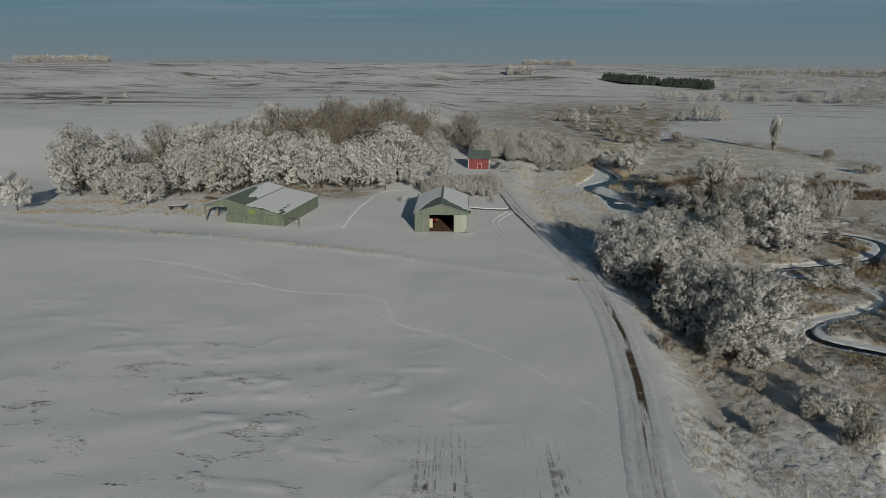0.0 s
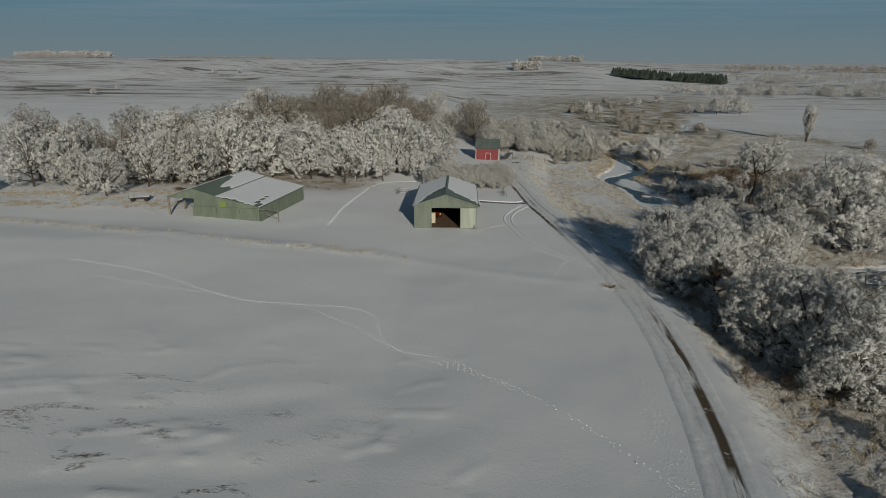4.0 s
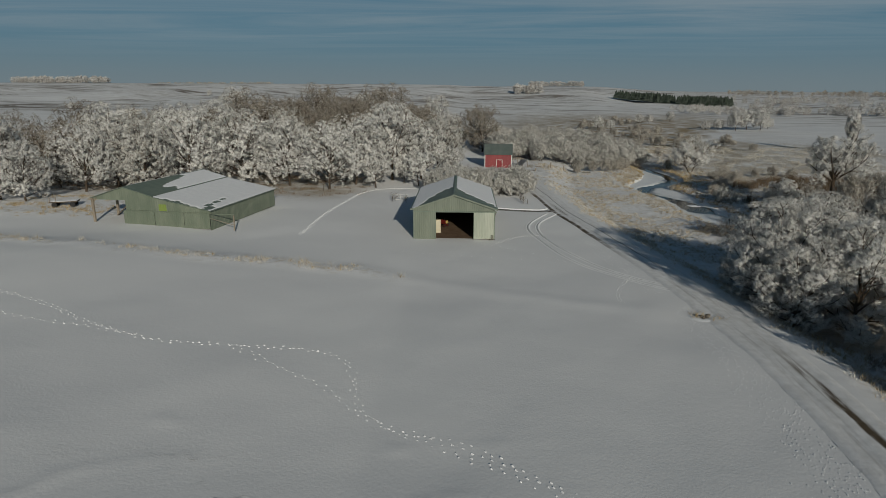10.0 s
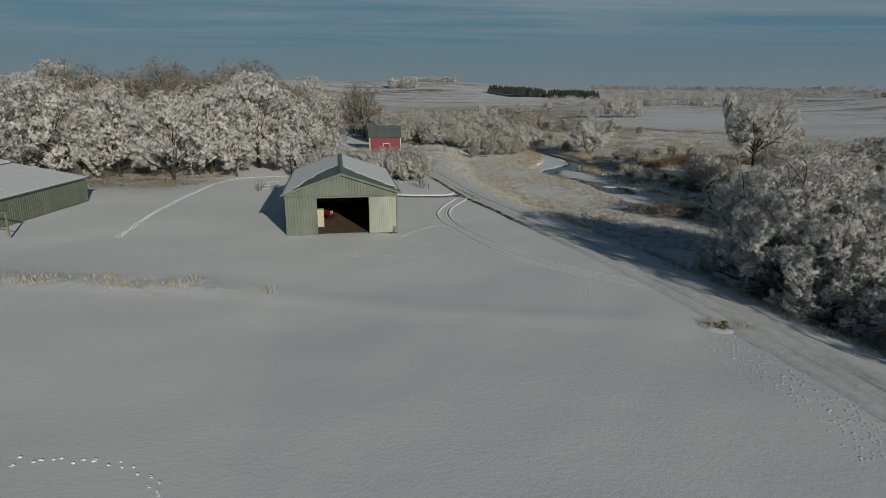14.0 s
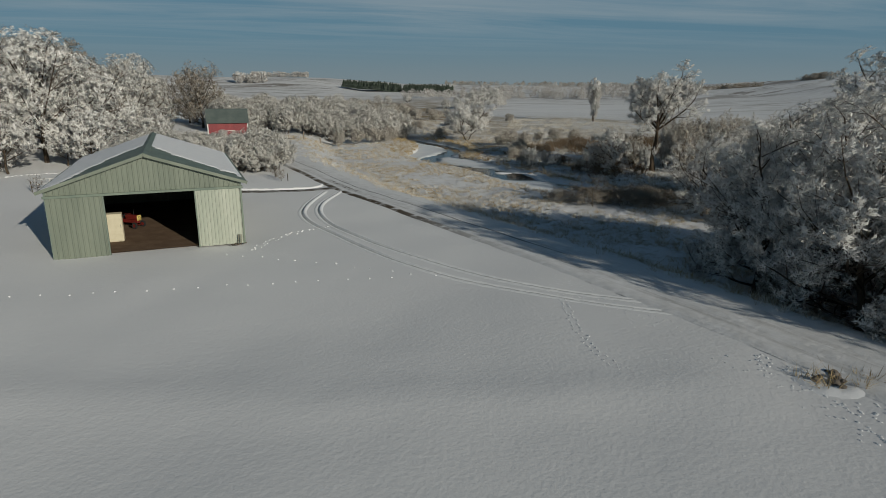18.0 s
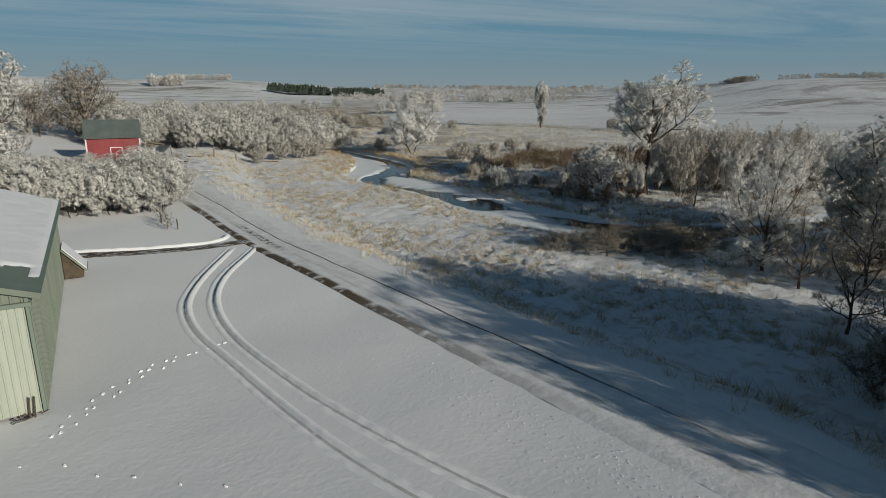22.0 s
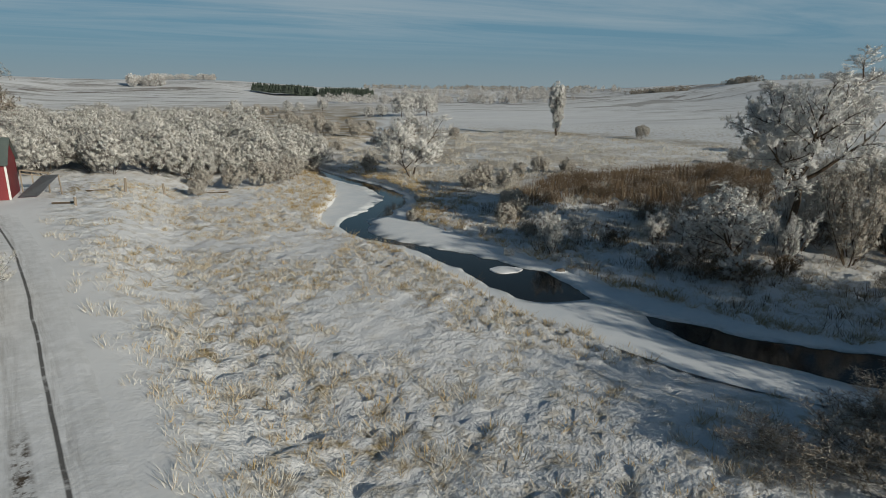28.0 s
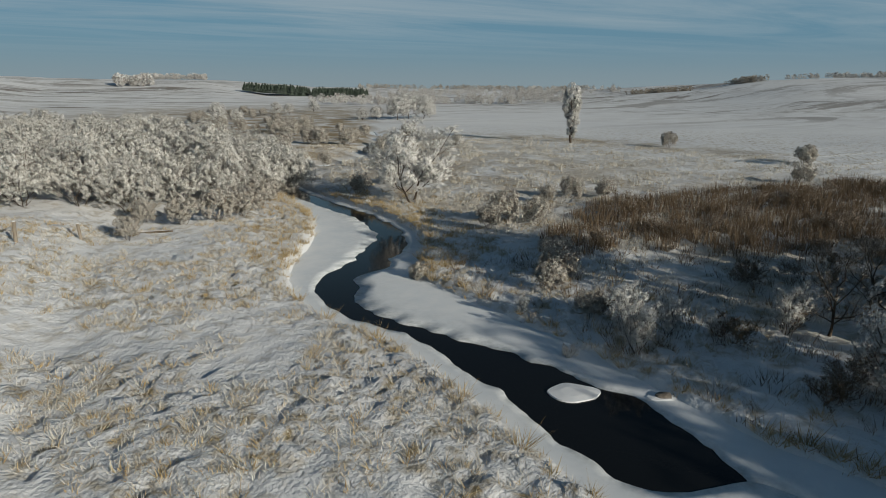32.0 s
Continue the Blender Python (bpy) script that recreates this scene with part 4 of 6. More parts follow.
def grove():
    rnd = random.Random(3)
    spots = []

    def free(x, y, gap):
        return all((x - a) ** 2 + (y - b) ** 2 > (gap + g) ** 2 / 4 for a, b, g in spots)

    # the front row, as it stands behind the sheds
    front = [("small", -20.8, 176, 1.15), ("big", -30.0, 172, 0.95), ("big", -39.5, 176.5, 1.0), ("big", -18.5, 187, 1.2), ("small", -12.0, 180, 1.1), ("big", -12.0, 190, 0.95), ("big", -8.5, 197, 1.0), ("small", -5.0, 191, 1.0), ("small", -15.5, 183, 0.8),
             ("big", -50, 178, 1.1), ("big", -59, 171, 1.15), ("big", -75.5, 145.5, 0.70), ("big", -80.5, 146.5, 0.66), ("big", -63.5, 162.5, 0.95), ("big", -72.5, 157.5, 0.85), ("big", -88, 155, 1.0), ("big", -97, 154, 1.0), ("small", -101.5, 137, 1.25), ("big", -70, 164, 0.95), ("dull", -81, 163, 0.9),
             ("big", -26, 181, 1.05), ("big", -44, 186, 1.1)]
    for kind, x, y, s in front:
        spots.append((x, y, 8 * s))
        plant((kind, rnd.randrange(3)), x, y, s * 1.14, squash=1.1, label="round rime-covered tree at the edge of the grove", group="grove trees")
    tries = 0
    while len(spots) < 110 and tries < 9000:
        tries += 1
        x, y = rnd.uniform(-105, 12), rnd.uniform(158, 285)
        lo = np.interp(x, [-105, -80, -60, -40, -20, 0, 12], [157, 166, 176, 184, 190, 200, 226])
        hi = np.interp(x, [-105, -90, -70, -40, -10, 12], [176, 205, 245, 280, 282, 262])
        if not lo < y < hi or (x > -15 and y < 250) or (abs(x + 33) < 9 and 192 < y < 214):
            continue
        s = rnd.uniform(0.72, 1.28)
        if free(x, y, 7.9 * s):
            spots.append((x, y, 7.9 * s))
            kind = ("dull", rnd.randrange(3)) if rnd.random() < 0.32 + 0.5 * (y > lo + 16) else ("big", rnd.randrange(5))
            plant(kind, x, y, s * 1.05, squash=1.12, label=FROSTED if kind[0] == "big" else "brownish bare tree thinly coated with rime", group="grove trees")
    # the lower tail of the grove beyond the red barn
    n = 0
    while n < 62 and tries < 20000:
        tries += 1
        x, y = rnd.uniform(8, 56), rnd.uniform(216, 290)
        lo, hi = np.interp(x, [8, 20, 32, 44, 56], [229, 229, 226, 230, 246]), np.interp(x, [8, 30, 56], [286, 280, 258])
        if lo < y < hi and free(x, y, 4.3):
            spots.append((x, y, 4.3))
            n += 1
            plant(("willow", rnd.randrange(3)), x, y, rnd.uniform(1.0, 1.55), label="frosted willow thicket bush, many stems", group="willow thicket", name="willow_bush")


grove()


def creek_trees():
    near = "large rime-coated tree beside the farm track"
    rows = [("near", 66.0, 128.0, 1.42), ("near", 69.5, 126.0, 1.0), ("near", 52.4, 118.5, 0.78), ("near", 45.8, 109, 0.66), ("near", 41.5, 106, 0.95), ("near", 40, 100, 0.72),
            ("near", 33.6, 85, 0.92), ("near", 36.4, 81.5, 0.95), ("near", 38.8, 75.5, 1.08), ("near", 36.0, 75.0, 0.72), ("near", 41.5, 80, 0.7),
            # the last two (60.5, 132 and 57.2, 130.5) are added to shade the creek
            ("fine", 29.5, 106, 0.98), ("fine", 34.5, 101.5, 0.95), ("fine", 36.5, 112, 1.0), ("fine", 31.0, 113.5, 0.88), ("fine", 41.5, 114, 0.62), ("fine", 33, 109, 0.95), ("fine", 28.8, 101.5, 0.72), ("near", 60.5, 132, 0.95), ("near", 57.2, 130.5, 0.9)]
    rnd = random.Random(5)
    for kind, x, y, s in rows:
        plant((kind, rnd.randrange(4) if kind == "near" else rnd.randrange(2)), x, y, s * 1.08, label=near, group="trees along the creek")
    for x, y, s in ((39.4, 62.5, 0.55), (42.6, 63, 0.6), (41, 66, 0.42), (46, 71, 0.45), (56, 108, 0.55), (63, 104, 0.6), (70, 108, 0.7), (45, 82, 0.6)):
        plant(("small", rnd.randrange(3)), x, y, s, label="small frosted tree in the creek meadow", group="small trees along the creek")


creek_trees()

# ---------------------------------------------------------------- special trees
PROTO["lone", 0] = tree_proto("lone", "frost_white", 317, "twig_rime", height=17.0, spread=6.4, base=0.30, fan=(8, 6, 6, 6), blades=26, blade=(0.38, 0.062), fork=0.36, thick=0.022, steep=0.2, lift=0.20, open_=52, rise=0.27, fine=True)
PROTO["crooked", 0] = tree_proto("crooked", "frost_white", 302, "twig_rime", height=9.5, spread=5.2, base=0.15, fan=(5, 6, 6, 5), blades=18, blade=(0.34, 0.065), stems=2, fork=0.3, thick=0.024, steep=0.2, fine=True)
PROTO["poplar", 0] = tree_proto("poplar", "frost_white", 303, "twig_rime", height=15.5, spread=2.7, base=0.10, fan=(16, 6, 5, 4), blades=18, blade=(0.42, 0.13), fork=0.8, steep=0.6, dome=True)
for i in range(2):
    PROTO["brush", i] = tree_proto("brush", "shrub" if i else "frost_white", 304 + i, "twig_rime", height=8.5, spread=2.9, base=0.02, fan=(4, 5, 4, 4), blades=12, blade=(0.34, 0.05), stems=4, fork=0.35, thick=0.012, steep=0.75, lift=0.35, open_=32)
    PROTO["brown", i] = tree_proto("brown", "brush_frost" if i else "reed", 306 + i, height=2.3, spread=1.6, base=0.02, fan=(3, 4, 3, 3), blades=5, blade=(0.34, 0.034), stems=3, fork=0.2, thick=0.012, steep=0.3)
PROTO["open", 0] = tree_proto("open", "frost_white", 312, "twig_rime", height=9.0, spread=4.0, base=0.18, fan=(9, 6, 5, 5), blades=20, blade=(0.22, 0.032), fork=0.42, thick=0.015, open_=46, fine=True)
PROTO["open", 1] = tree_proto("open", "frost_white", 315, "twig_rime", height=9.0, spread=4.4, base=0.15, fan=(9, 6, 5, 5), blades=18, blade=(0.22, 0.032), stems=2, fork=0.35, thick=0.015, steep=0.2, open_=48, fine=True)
PROTO["sprig", 0] = tree_proto("sprig", "frost_white", 308, height=3.0, spread=1.1, base=0.05, fan=(4, 4, 4, 4), blades=12, blade=(0.20, 0.024), stems=3, fork=0.3, thick=0.012, steep=0.8, open_=30)
PROTO["bare", 0] = tree_proto("bare", "frost_dull", 309, height=6.5, spread=2.8, base=0.15, fan=(8, 5, 4, 4), blades=4, blade=(0.30, 0.03), fork=0.5, fine=True)
PROTO["tangle", 0] = tree_proto("tangle", "frost_dull", 310, height=2.8, spread=3.0, base=0.02, fan=(5, 5, 5, 4), blades=5, blade=(0.34, 0.03), stems=3, fork=0.2, thick=0.02)


LONE = (67.5, 164.0, 0.95)


def meadow_trees():
    rnd = random.Random(11)
    plant(("lone", 0), LONE[0], LONE[1], LONE[2], 40, "tall forked tree with dark trunk, feathery white rime crown", "tree")
    plant(("crooked", 0), 62.5, 222.5, 1.08, 200, "crooked spreading tree, dark limbs furred with rime", "tree")
    plant(("poplar", 0), 140.5, 278.5, 1.05, 0, "slender white-frosted poplar alone at the field edge", "tree")
    for x, y, s in ((70, 160.5, .9), (73, 162, 1.0), (76, 160, 1.05), (71, 165, .8), (79, 162, 1.0), (82, 159, .95), (74.5, 156.5, .85), (78, 155.5, .9), (85, 161, 1.0), (66, 167, .7), (64.5, 162.5, .55), (81, 154, .9), (86, 155, .95), (90, 158, .95), (94, 162, 1.0), (88, 166, 1.0), (80, 167, .95), (75, 168, .9), (95, 155, .9), (100, 160, .95), (104, 168, .9)):
        plant(("brush", rnd.randrange(2)), x, y, s, label="tall grey thicket shrub with frosted tips", group="thicket by the tall tree", name="thicket_bush")
    lean = plant(("small", 1), 60.8, 163.6, 1.25, 60, "leaning tree bowed under thick rime", "tree")
    lean.matrix_basis = lean.matrix_basis @ (Matrix.Rotation(radians(-60), 4, "Z") @ Matrix.Rotation(radians(30), 4, Vector((-0.51, -0.86, 0))) @ Matrix.Rotation(radians(60), 4, "Z"))
    for x, y, s in ((64.5, 205.5, 1.1), (67, 203, .9), (61.5, 204, .8), (56.8, 188, .95), (58.5, 190.5, .8), (54.8, 186.5, .7), (81, 213, .9), (85, 211, .8), (76, 212, .7), (152, 256, 1.2), (144, 218, 1.2), (148, 220, 1), (120, 205, 1), (29.5, 217, .7),
                    (52, 240, .9), (47, 233, .9), (60, 233, .9), (66, 236, .8), (41.5, 223, 1.0), (44, 226.5, 1.1), (38.5, 221.5, 1.1), (35, 221.5, 1.0), (31.5, 224, .8), (49, 196, .5), (53.8, 181.5, .6)):
        plant(("shrub", rnd.randrange(4)), x, y, s, label="rounded frosted willow shrub in the meadow", category="shrub", group="meadow shrubs", name="shrub")
    for x, y, s in ((52.4, 176.2, 1.0), (53.6, 178.2, 1.1), (55.4, 176.6, .9), (61.5, 173, 1.05), (57, 174.5, .6), (49.3, 178.5, .5), (50.6, 184.5, .45)):
        plant(("sprig", 0), x, y, s, label="upright sprig bush thick with white hoarfrost", category="shrub", group="hoarfrost sprigs", name="shrub")
    for x, y, s in ((47.5, 134, 1.0), (45.5, 130, .9), (40, 124, 0.9), (50, 128, 1.0), (38, 121, .7), (63.5, 171.5, .9), (66, 155, .9), (70, 172.3, .9), (40.5, 143, .6), (57, 165, .6)):
        plant(("bare", 0), x, y, s, label="young bare tree with thin dark branches", group="young meadow trees")
    for x, y, s, k in ((47.6, 134.1, .95, 0), (41.5, 118.5, .85, 0), (38.0, 116.5, .95, 1)):
        plant(("open", k), x, y, s, label="open-crowned young tree furred with thin rime", group="young meadow trees")
    # brown reeds and brush across the creek
    n = 0
    while n < 34:
        x, y = rnd.uniform(66, 125), rnd.uniform(178, 212)
        lo, hi = np.interp(x, [66, 80, 100, 125], [190, 183, 180, 180]), np.interp(x, [66, 80, 100, 125], [199, 206, 205, 200])
        if lo < y < hi:
            n += 1
            plant(("brown", rnd.randrange(2)), x, y, rnd.uniform(0.6, 1.05), label="dense brown brush of dead stems", category="brush", group="brown brush beyond the creek", name="shrub")
    for _ in range(44):
        x, y = rnd.uniform(54, 84), rnd.uniform(150, 182)
        if creek_near(x, y)[1][0] > 1.5:
            plant(("brown", rnd.randrange(2)), x, y, rnd.uniform(0.45, 0.9), label="low brown brush in the shaded bank", category="brush", group="bank brush", name="shrub")
    for x, y, s in ((41, 145, 1), (44.3, 142.6, 1.1), (47.6, 142, 1.1), (50, 145, 1.1), (39, 147.5, .7), (46, 146.5, .9), (52.5, 143, 1.0), (55, 146, .9)):
        plant(("tangle", 0), x, y, s, label="fallen tangle of dark brush beside the creek", category="brush", group="fallen brush", name="shrub", squash=0.7)
    # dark undergrowth and brush right of the track
    n = 0
    while n < 70:
        x, y = rnd.uniform(25, 100), rnd.uniform(52, 160)
        if x - float(road_x(y)) > 5 and creek_near(x, y)[1][0] > 1.5 and (x < 50 and y < 122 or x > 62):
            n += 1
            kind = ("brown", rnd.randrange(2)) if rnd.random() < 0.6 else ("shrub", rnd.randrange(4))
            plant(kind, x, y, rnd.uniform(0.5, 1.0), label="frost-tipped brown undergrowth below the creek trees", category="brush", group="undergrowth", name="shrub")
    # the lilac hedge between the shed and the red barn
    n = 0
    for row, y0 in enumerate((171.2, 173.6, 176.2, 179)):
        for k in range(8):
            x = -7.2 + k * 2.45 + rnd.uniform(-0.5, 0.5) + row * 0.3
            plant(("willow", rnd.randrange(3)), x, y0 - 0.11 * (x + 6) + rnd.uniform(-0.4, 0.4), rnd.uniform(0.78, 1.0), label="dense frosted hedge bush in a clump", category="hedge bush", group="hedge by the yard", name="shrub")


meadow_trees()


def far_trees():
    """Shelterbelts and single trees of the far fields."""
    rnd = random.Random(21)
    spots = [(74, 401, 1.1), (82, 404, .8), (118, 476, .9), (126, 480, .8), (150, 510, 1.0), (158, 416, 1.5), (166, 420, 1.6), (172, 416, 1.5), (150, 422, .9), (180, 424, 1.0), (142, 420, .8), (-253, 473, .6), (-228, 401, .6), (-330, 850, 1.0), (-300, 860, .8)]
    for x, y, s in spots:
        plant(("small", rnd.randrange(3)), x, y, s * 1.3, label="distant frosted tree standing in open fields", group="far trees")
    for _ in range(40):
        x = rnd.uniform(62, 112)
        plant(("shrub", rnd.randrange(4)), x, 290 + rnd.uniform(-20, 200) + 0.3 * (x - 85), rnd.uniform(0.8, 1.6), label="distant frosted marsh shrub", category="shrub", group="marsh shrubs", name="shrub")
    far_wood("small_wood", 105, 1080, 26, 46, 14, 5, "frosted copse on a far hill", "frost_far")
    far_wood("shelterbelt", 210, 1500, 30, 120, 12, 7, "frosted shelterbelt on the skyline", "frost_far")
    far_wood("shelterbelt", -880, 1400, 30, 230, 15, 8, "frosted shelterbelt on the skyline", "frost_far")
    far_wood("shelterbelt", -640, 1650, 30, 320, 6, 9, "thin dark shelterbelt by a far farmstead", "frost_dull")
    far_wood("creek_wood", 320, 640, 110, 240, 8, 12, "belt of frosted trees along the far creek", "frost_far")
    far_wood("creek_wood", 560, 900, 160, 380, 9, 13, "belt of frosted trees along the far creek", "frost_far")
    far_wood("creek_wood", 760, 1250, 200, 500, 9, 14, "belt of frosted trees along the far creek", "frost_dull")
    far_wood("hill_wood", 640, 560, 24, 46, 7, 15, "dark row of trees below the far ridge", "frost_dull", 60)
    far_wood("hill_wood", 600, 640, 60, 60, 6, 17, "dark row of trees below the far ridge", "frost_dull", 60)
    far_wood("hill_wood", 720, 430, 40, 320, 6, 18, "frosted trees along the far ridge", "frost_far", 75)
    far_wood("hill_wood", 900, 470, 25, 420, 9, 16, "frosted trees along the far ridge", "frost_far", 60)


def far_wood(name, cx, cy, depth, width, height, seed, label, mat, turn=None):
    """A stand of many small crowns, far off, as one uncountable thing."""
    r = np.random.RandomState(seed)
    n = int(min(170, width * max(depth, 24) / 45 + 20))
    V = []
    for _ in range(n):
        a, b = r.uniform(-.5, .5) * width, r.uniform(-.5, .5) * depth
        t = radians(turn if turn is not None else -8)
        x, y = cx + a * math.cos(t) - b * math.sin(t), cy + a * math.sin(t) + b * math.cos(t)
        h = height * r.uniform(0.55, 1.1)
        z = ground_z(x, y)
        k = 90
        d = r.normal(size=(k, 3))
        d /= np.linalg.norm(d, axis=1)[:, None]
        q = np.array([x, y, z + h * 0.52]) + d * np.array([h * 0.36, h * 0.36, h * 0.46]) * r.uniform(0.55, 1.0, (k, 1))
        out = d + r.normal(0, 0.6, (k, 3))
        out /= np.linalg.norm(out, axis=1)[:, None]
        sd = np.cross(out, r.normal(size=(k, 3)))
        sd /= np.linalg.norm(sd, axis=1)[:, None]
        L, W = h * 0.17, h * 0.06
        V.append(np.stack([q - sd * W, q + sd * W, q + out * L], 1).reshape(-1, 3))
    V = np.concatenate(V)
    me = tri_mesh(name, V, np.arange(len(V)).reshape(-1, 3), MAT[mat])
    tagged(new(name, me), label, "woodland", kind="stuff")


def pine_rows():
    """The dark conifer plantation: rows of cones far off."""
    r = np.random.RandomState(31)
    V, T = [], []
    tiers = 6
    for i in range(tiers):
        z0, z1 = 0.06 + i * 0.155, 0.06 + i * 0.155 + 0.24
        w = 0.44 * (1 - i / (tiers + 0.4))
        for k in range(11):
            a = 6.283 * (k + 0.5 * (i % 2)) / 11 + r.uniform(-.15, .15)
            b = a + 0.62
            ww = w * r.uniform(0.8, 1.15)
            base = len(V)
            V += [(ww * math.cos(a), ww * math.sin(a), z0 + r.uniform(-.02, .02)), (ww * math.cos(b), ww * math.sin(b), z0 + r.uniform(-.02, .02)), (0.02 * math.cos(a), 0.02 * math.sin(a), min(1.0, z1 + 0.02))]
            T.append((base, base + 1, base + 2))
    crown = tri_mesh("crown", V, T, MAT["pine"])
    wv, wf = [], []
    tube([(0, 0, -0.02), (0, 0, 0.3)], [0.025, 0.02], 5, wv, wf)
    wood = mesh_from("trunk", wv, wf, MAT["bark"])
    PROTO["pine", 0] = (wood, crown)
    for row in range(4):
        for k in range(36):
            u = k / 35
            if 0.52 < u < 0.58:
                continue
            x, y = 234 + 112 * u + row * 5.5 + r.uniform(-1, 1), 1029 - 139 * u + row * 7 + r.uniform(-1, 1)
            plant(("pine", 0), x, y, 13.0 * r.uniform(0.85, 1.08), squash=0.95, label="dark green conifer in a far plantation", group="conifer plantation", name="conifer")


far_trees()
pine_rows()

# ---------------------------------------------------------------- grass, weeds and reeds


def tuft_field(name, places, blades, height, width, spread, seed, mat, label, lean=0.35):
    """Many grass blades as one uncountable thing; places: rows of x, y and size."""
    r = np.random.RandomState(seed)
    P = np.asarray(places, float)
    z = ground_many(P[:, 0], P[:, 1])
    n = len(P)
    s = P[:, 2][:, None]
    ang, rad = r.uniform(0, 6.283, (n, blades)), np.sqrt(r.uniform(0, 1, (n, blades))) * spread * s
    bx, by = P[:, 0][:, None] + rad * np.cos(ang), P[:, 1][:, None] + rad * np.sin(ang)
    base = np.stack([bx, by, np.repeat(z[:, None] - 0.05, blades, 1)], 2)
    h = height * s * r.uniform(0.45, 1.15, (n, blades))
    d = np.stack([lean * (np.cos(ang) * 0.8 + r.normal(0, .5, (n, blades))), lean * (np.sin(ang) * 0.8 + r.normal(0, .5, (n, blades))), np.ones((n, blades))], 2)
    tip = base + d * h[..., None]
    a2 = r.uniform(0, 6.283, (n, blades))
    w = (width * s * r.uniform(0.6, 1.3, (n, blades)))[..., None]
    sd = np.stack([np.cos(a2), np.sin(a2), np.zeros_like(a2)], 2) * w / 2
    V = np.stack([base - sd, base + sd, tip], 2).reshape(-1, 3)
    me = tri_mesh(name, V, np.arange(len(V)).reshape(-1, 3), MAT[mat])
    return tagged(new(name, me), label, "grass", kind="stuff")


def scatter(n, x0, x1, y0, y1, seed, keep, size=(0.6, 1.2)):
    r = np.random.RandomState(seed)
    x, y, s = r.uniform(x0, x1, n), r.uniform(y0, y1, n), r.uniform(*size, n)
    k = keep(x, y)
    return np.stack([x[k], y[k], s[k]], 1)


def grasses():
    def meadow(x, y):
        d = x - road_x(np.clip(y, -30, 203))
        f = creek_near(x, y)[1]
        return (d > 3.6) & (f > 0.3) & (waves(x, y, 12, 22, 3) + waves(x, y, 13, 6, 2) * 0.8 > -0.25)
    tuft_field("meadow_grass", scatter(24000, 18, 72, 108, 222, 1, meadow, (0.4, 1.2)), 8, 0.42, 0.030, 0.26, 2, "straw_frost", "frosted tufts of meadow grass in snow", 0.7)
    tuft_field("meadow_grass", scatter(9000, 18, 64, 108, 222, 3, meadow, (0.4, 1.1)), 9, 0.45, 0.045, 0.26, 4, "straw", "straw-coloured tufts of meadow grass", 0.7)
    tuft_field("rough_grass", scatter(7000, 22, 110, 45, 125, 5, meadow, (0.6, 1.3)), 8, 0.55, 0.05, 0.35, 6, "straw_frost", "frosted rough grass beside the track", 0.6)
    tuft_field("rough_grass", scatter(5200, 22, 110, 45, 125, 7, meadow, (0.6, 1.3)), 8, 0.5, 0.05, 0.35, 8, "straw", "tawny rough grass below the creek trees", 0.6)
    tuft_field("far_grass", scatter(9000, 58, 150, 165, 300, 9, meadow, (0.8, 1.5)), 7, 0.55, 0.06, 0.5, 10, "straw_frost", "frosted marsh grass across the creek", 0.6)
    def tussock(x, y):
        return meadow(x, y) & (waves(x, y, 15, 9, 2) > 0.0)
    tuft_field("tussocks", scatter(700, 20, 62, 110, 222, 35, tussock, (0.6, 1.3)), 46, 0.42, 0.028, 0.36, 36, "straw", "straw tussocks bent over in the meadow snow", 1.1)
    tuft_field("tussocks", scatter(1900, 20, 62, 110, 222, 37, tussock, (0.6, 1.3)), 40, 0.5, 0.028, 0.5, 38, "straw_frost", "frosted tussocks bent over in the meadow snow", 0.9)
    def golden(x, y):
        f = creek_near(x, y)[1]
        return (f > 0.2) & (f < 5.5 + 3 * waves(x, y, 77, 9, 2))
    def gold_a(x, y):
        return golden(x, y) & (((x < 53) & (y > 200)) | ((x > 50) & (y > 196)))
    tuft_field("bank_grass", scatter(5200, 38, 74, 194, 240, 11, gold_a, (0.7, 1.3)), 10, 0.42, 0.04, 0.3, 12, "straw", "golden dead grass along the creek bend", 0.55)
    def reedbed(x, y):
        lo, hi = np.interp(x, [62, 70, 80, 100, 130], [192, 189, 182, 178, 176]), np.interp(x, [62, 70, 80, 100, 130], [197, 203, 208, 207, 203])
        return (y > lo) & (y < hi) & (waves(x, y, 83, 12, 2) > -0.5)
    tuft_field("reed_bed", scatter(6500, 62, 130, 172, 212, 29, reedbed, (0.7, 1.2)), 11, 1.5, 0.05, 0.4, 30, "reed", "dense bed of dead brown reeds", 0.25)
    def shade(x, y):
        return (creek_near(x, y)[1] > 0.6) & (waves(x, y, 84, 7, 2) > 0.05)
    tuft_field("bank_brush", scatter(3000, 50, 92, 146, 196, 31, shade, (0.5, 1.2)), 10, 0.9, 0.04, 0.4, 32, "reed", "low brown brush on the far bank", 0.5)
    tuft_field("creek_brush", scatter(9000, 46, 130, 50, 150, 33, shade, (0.5, 1.2)), 10, 0.9, 0.05, 0.45, 34, "reed", "brown brush between the creek bends", 0.5)
    # overhanging sedge clumps on the banks
    r = np.random.RandomState(15)
    rows = []
    for p, t in zip(CREEK_S[::3], np.gradient(CREEK_S[:, :2], axis=0)[::3]):
        t = t / np.hypot(*t)
        for sg in (-1, 1):
            if 120 < p[1] < 235 and p[0] < 75 and r.rand() < (0.8 if sg > 0 else 0.35):
                q = p[:2] + np.array([t[1], -t[0]]) * sg * (p[2] + r.uniform(0.35, 1.1))
                rows.append((q[0], q[1], r.uniform(0.6, 1.25)))
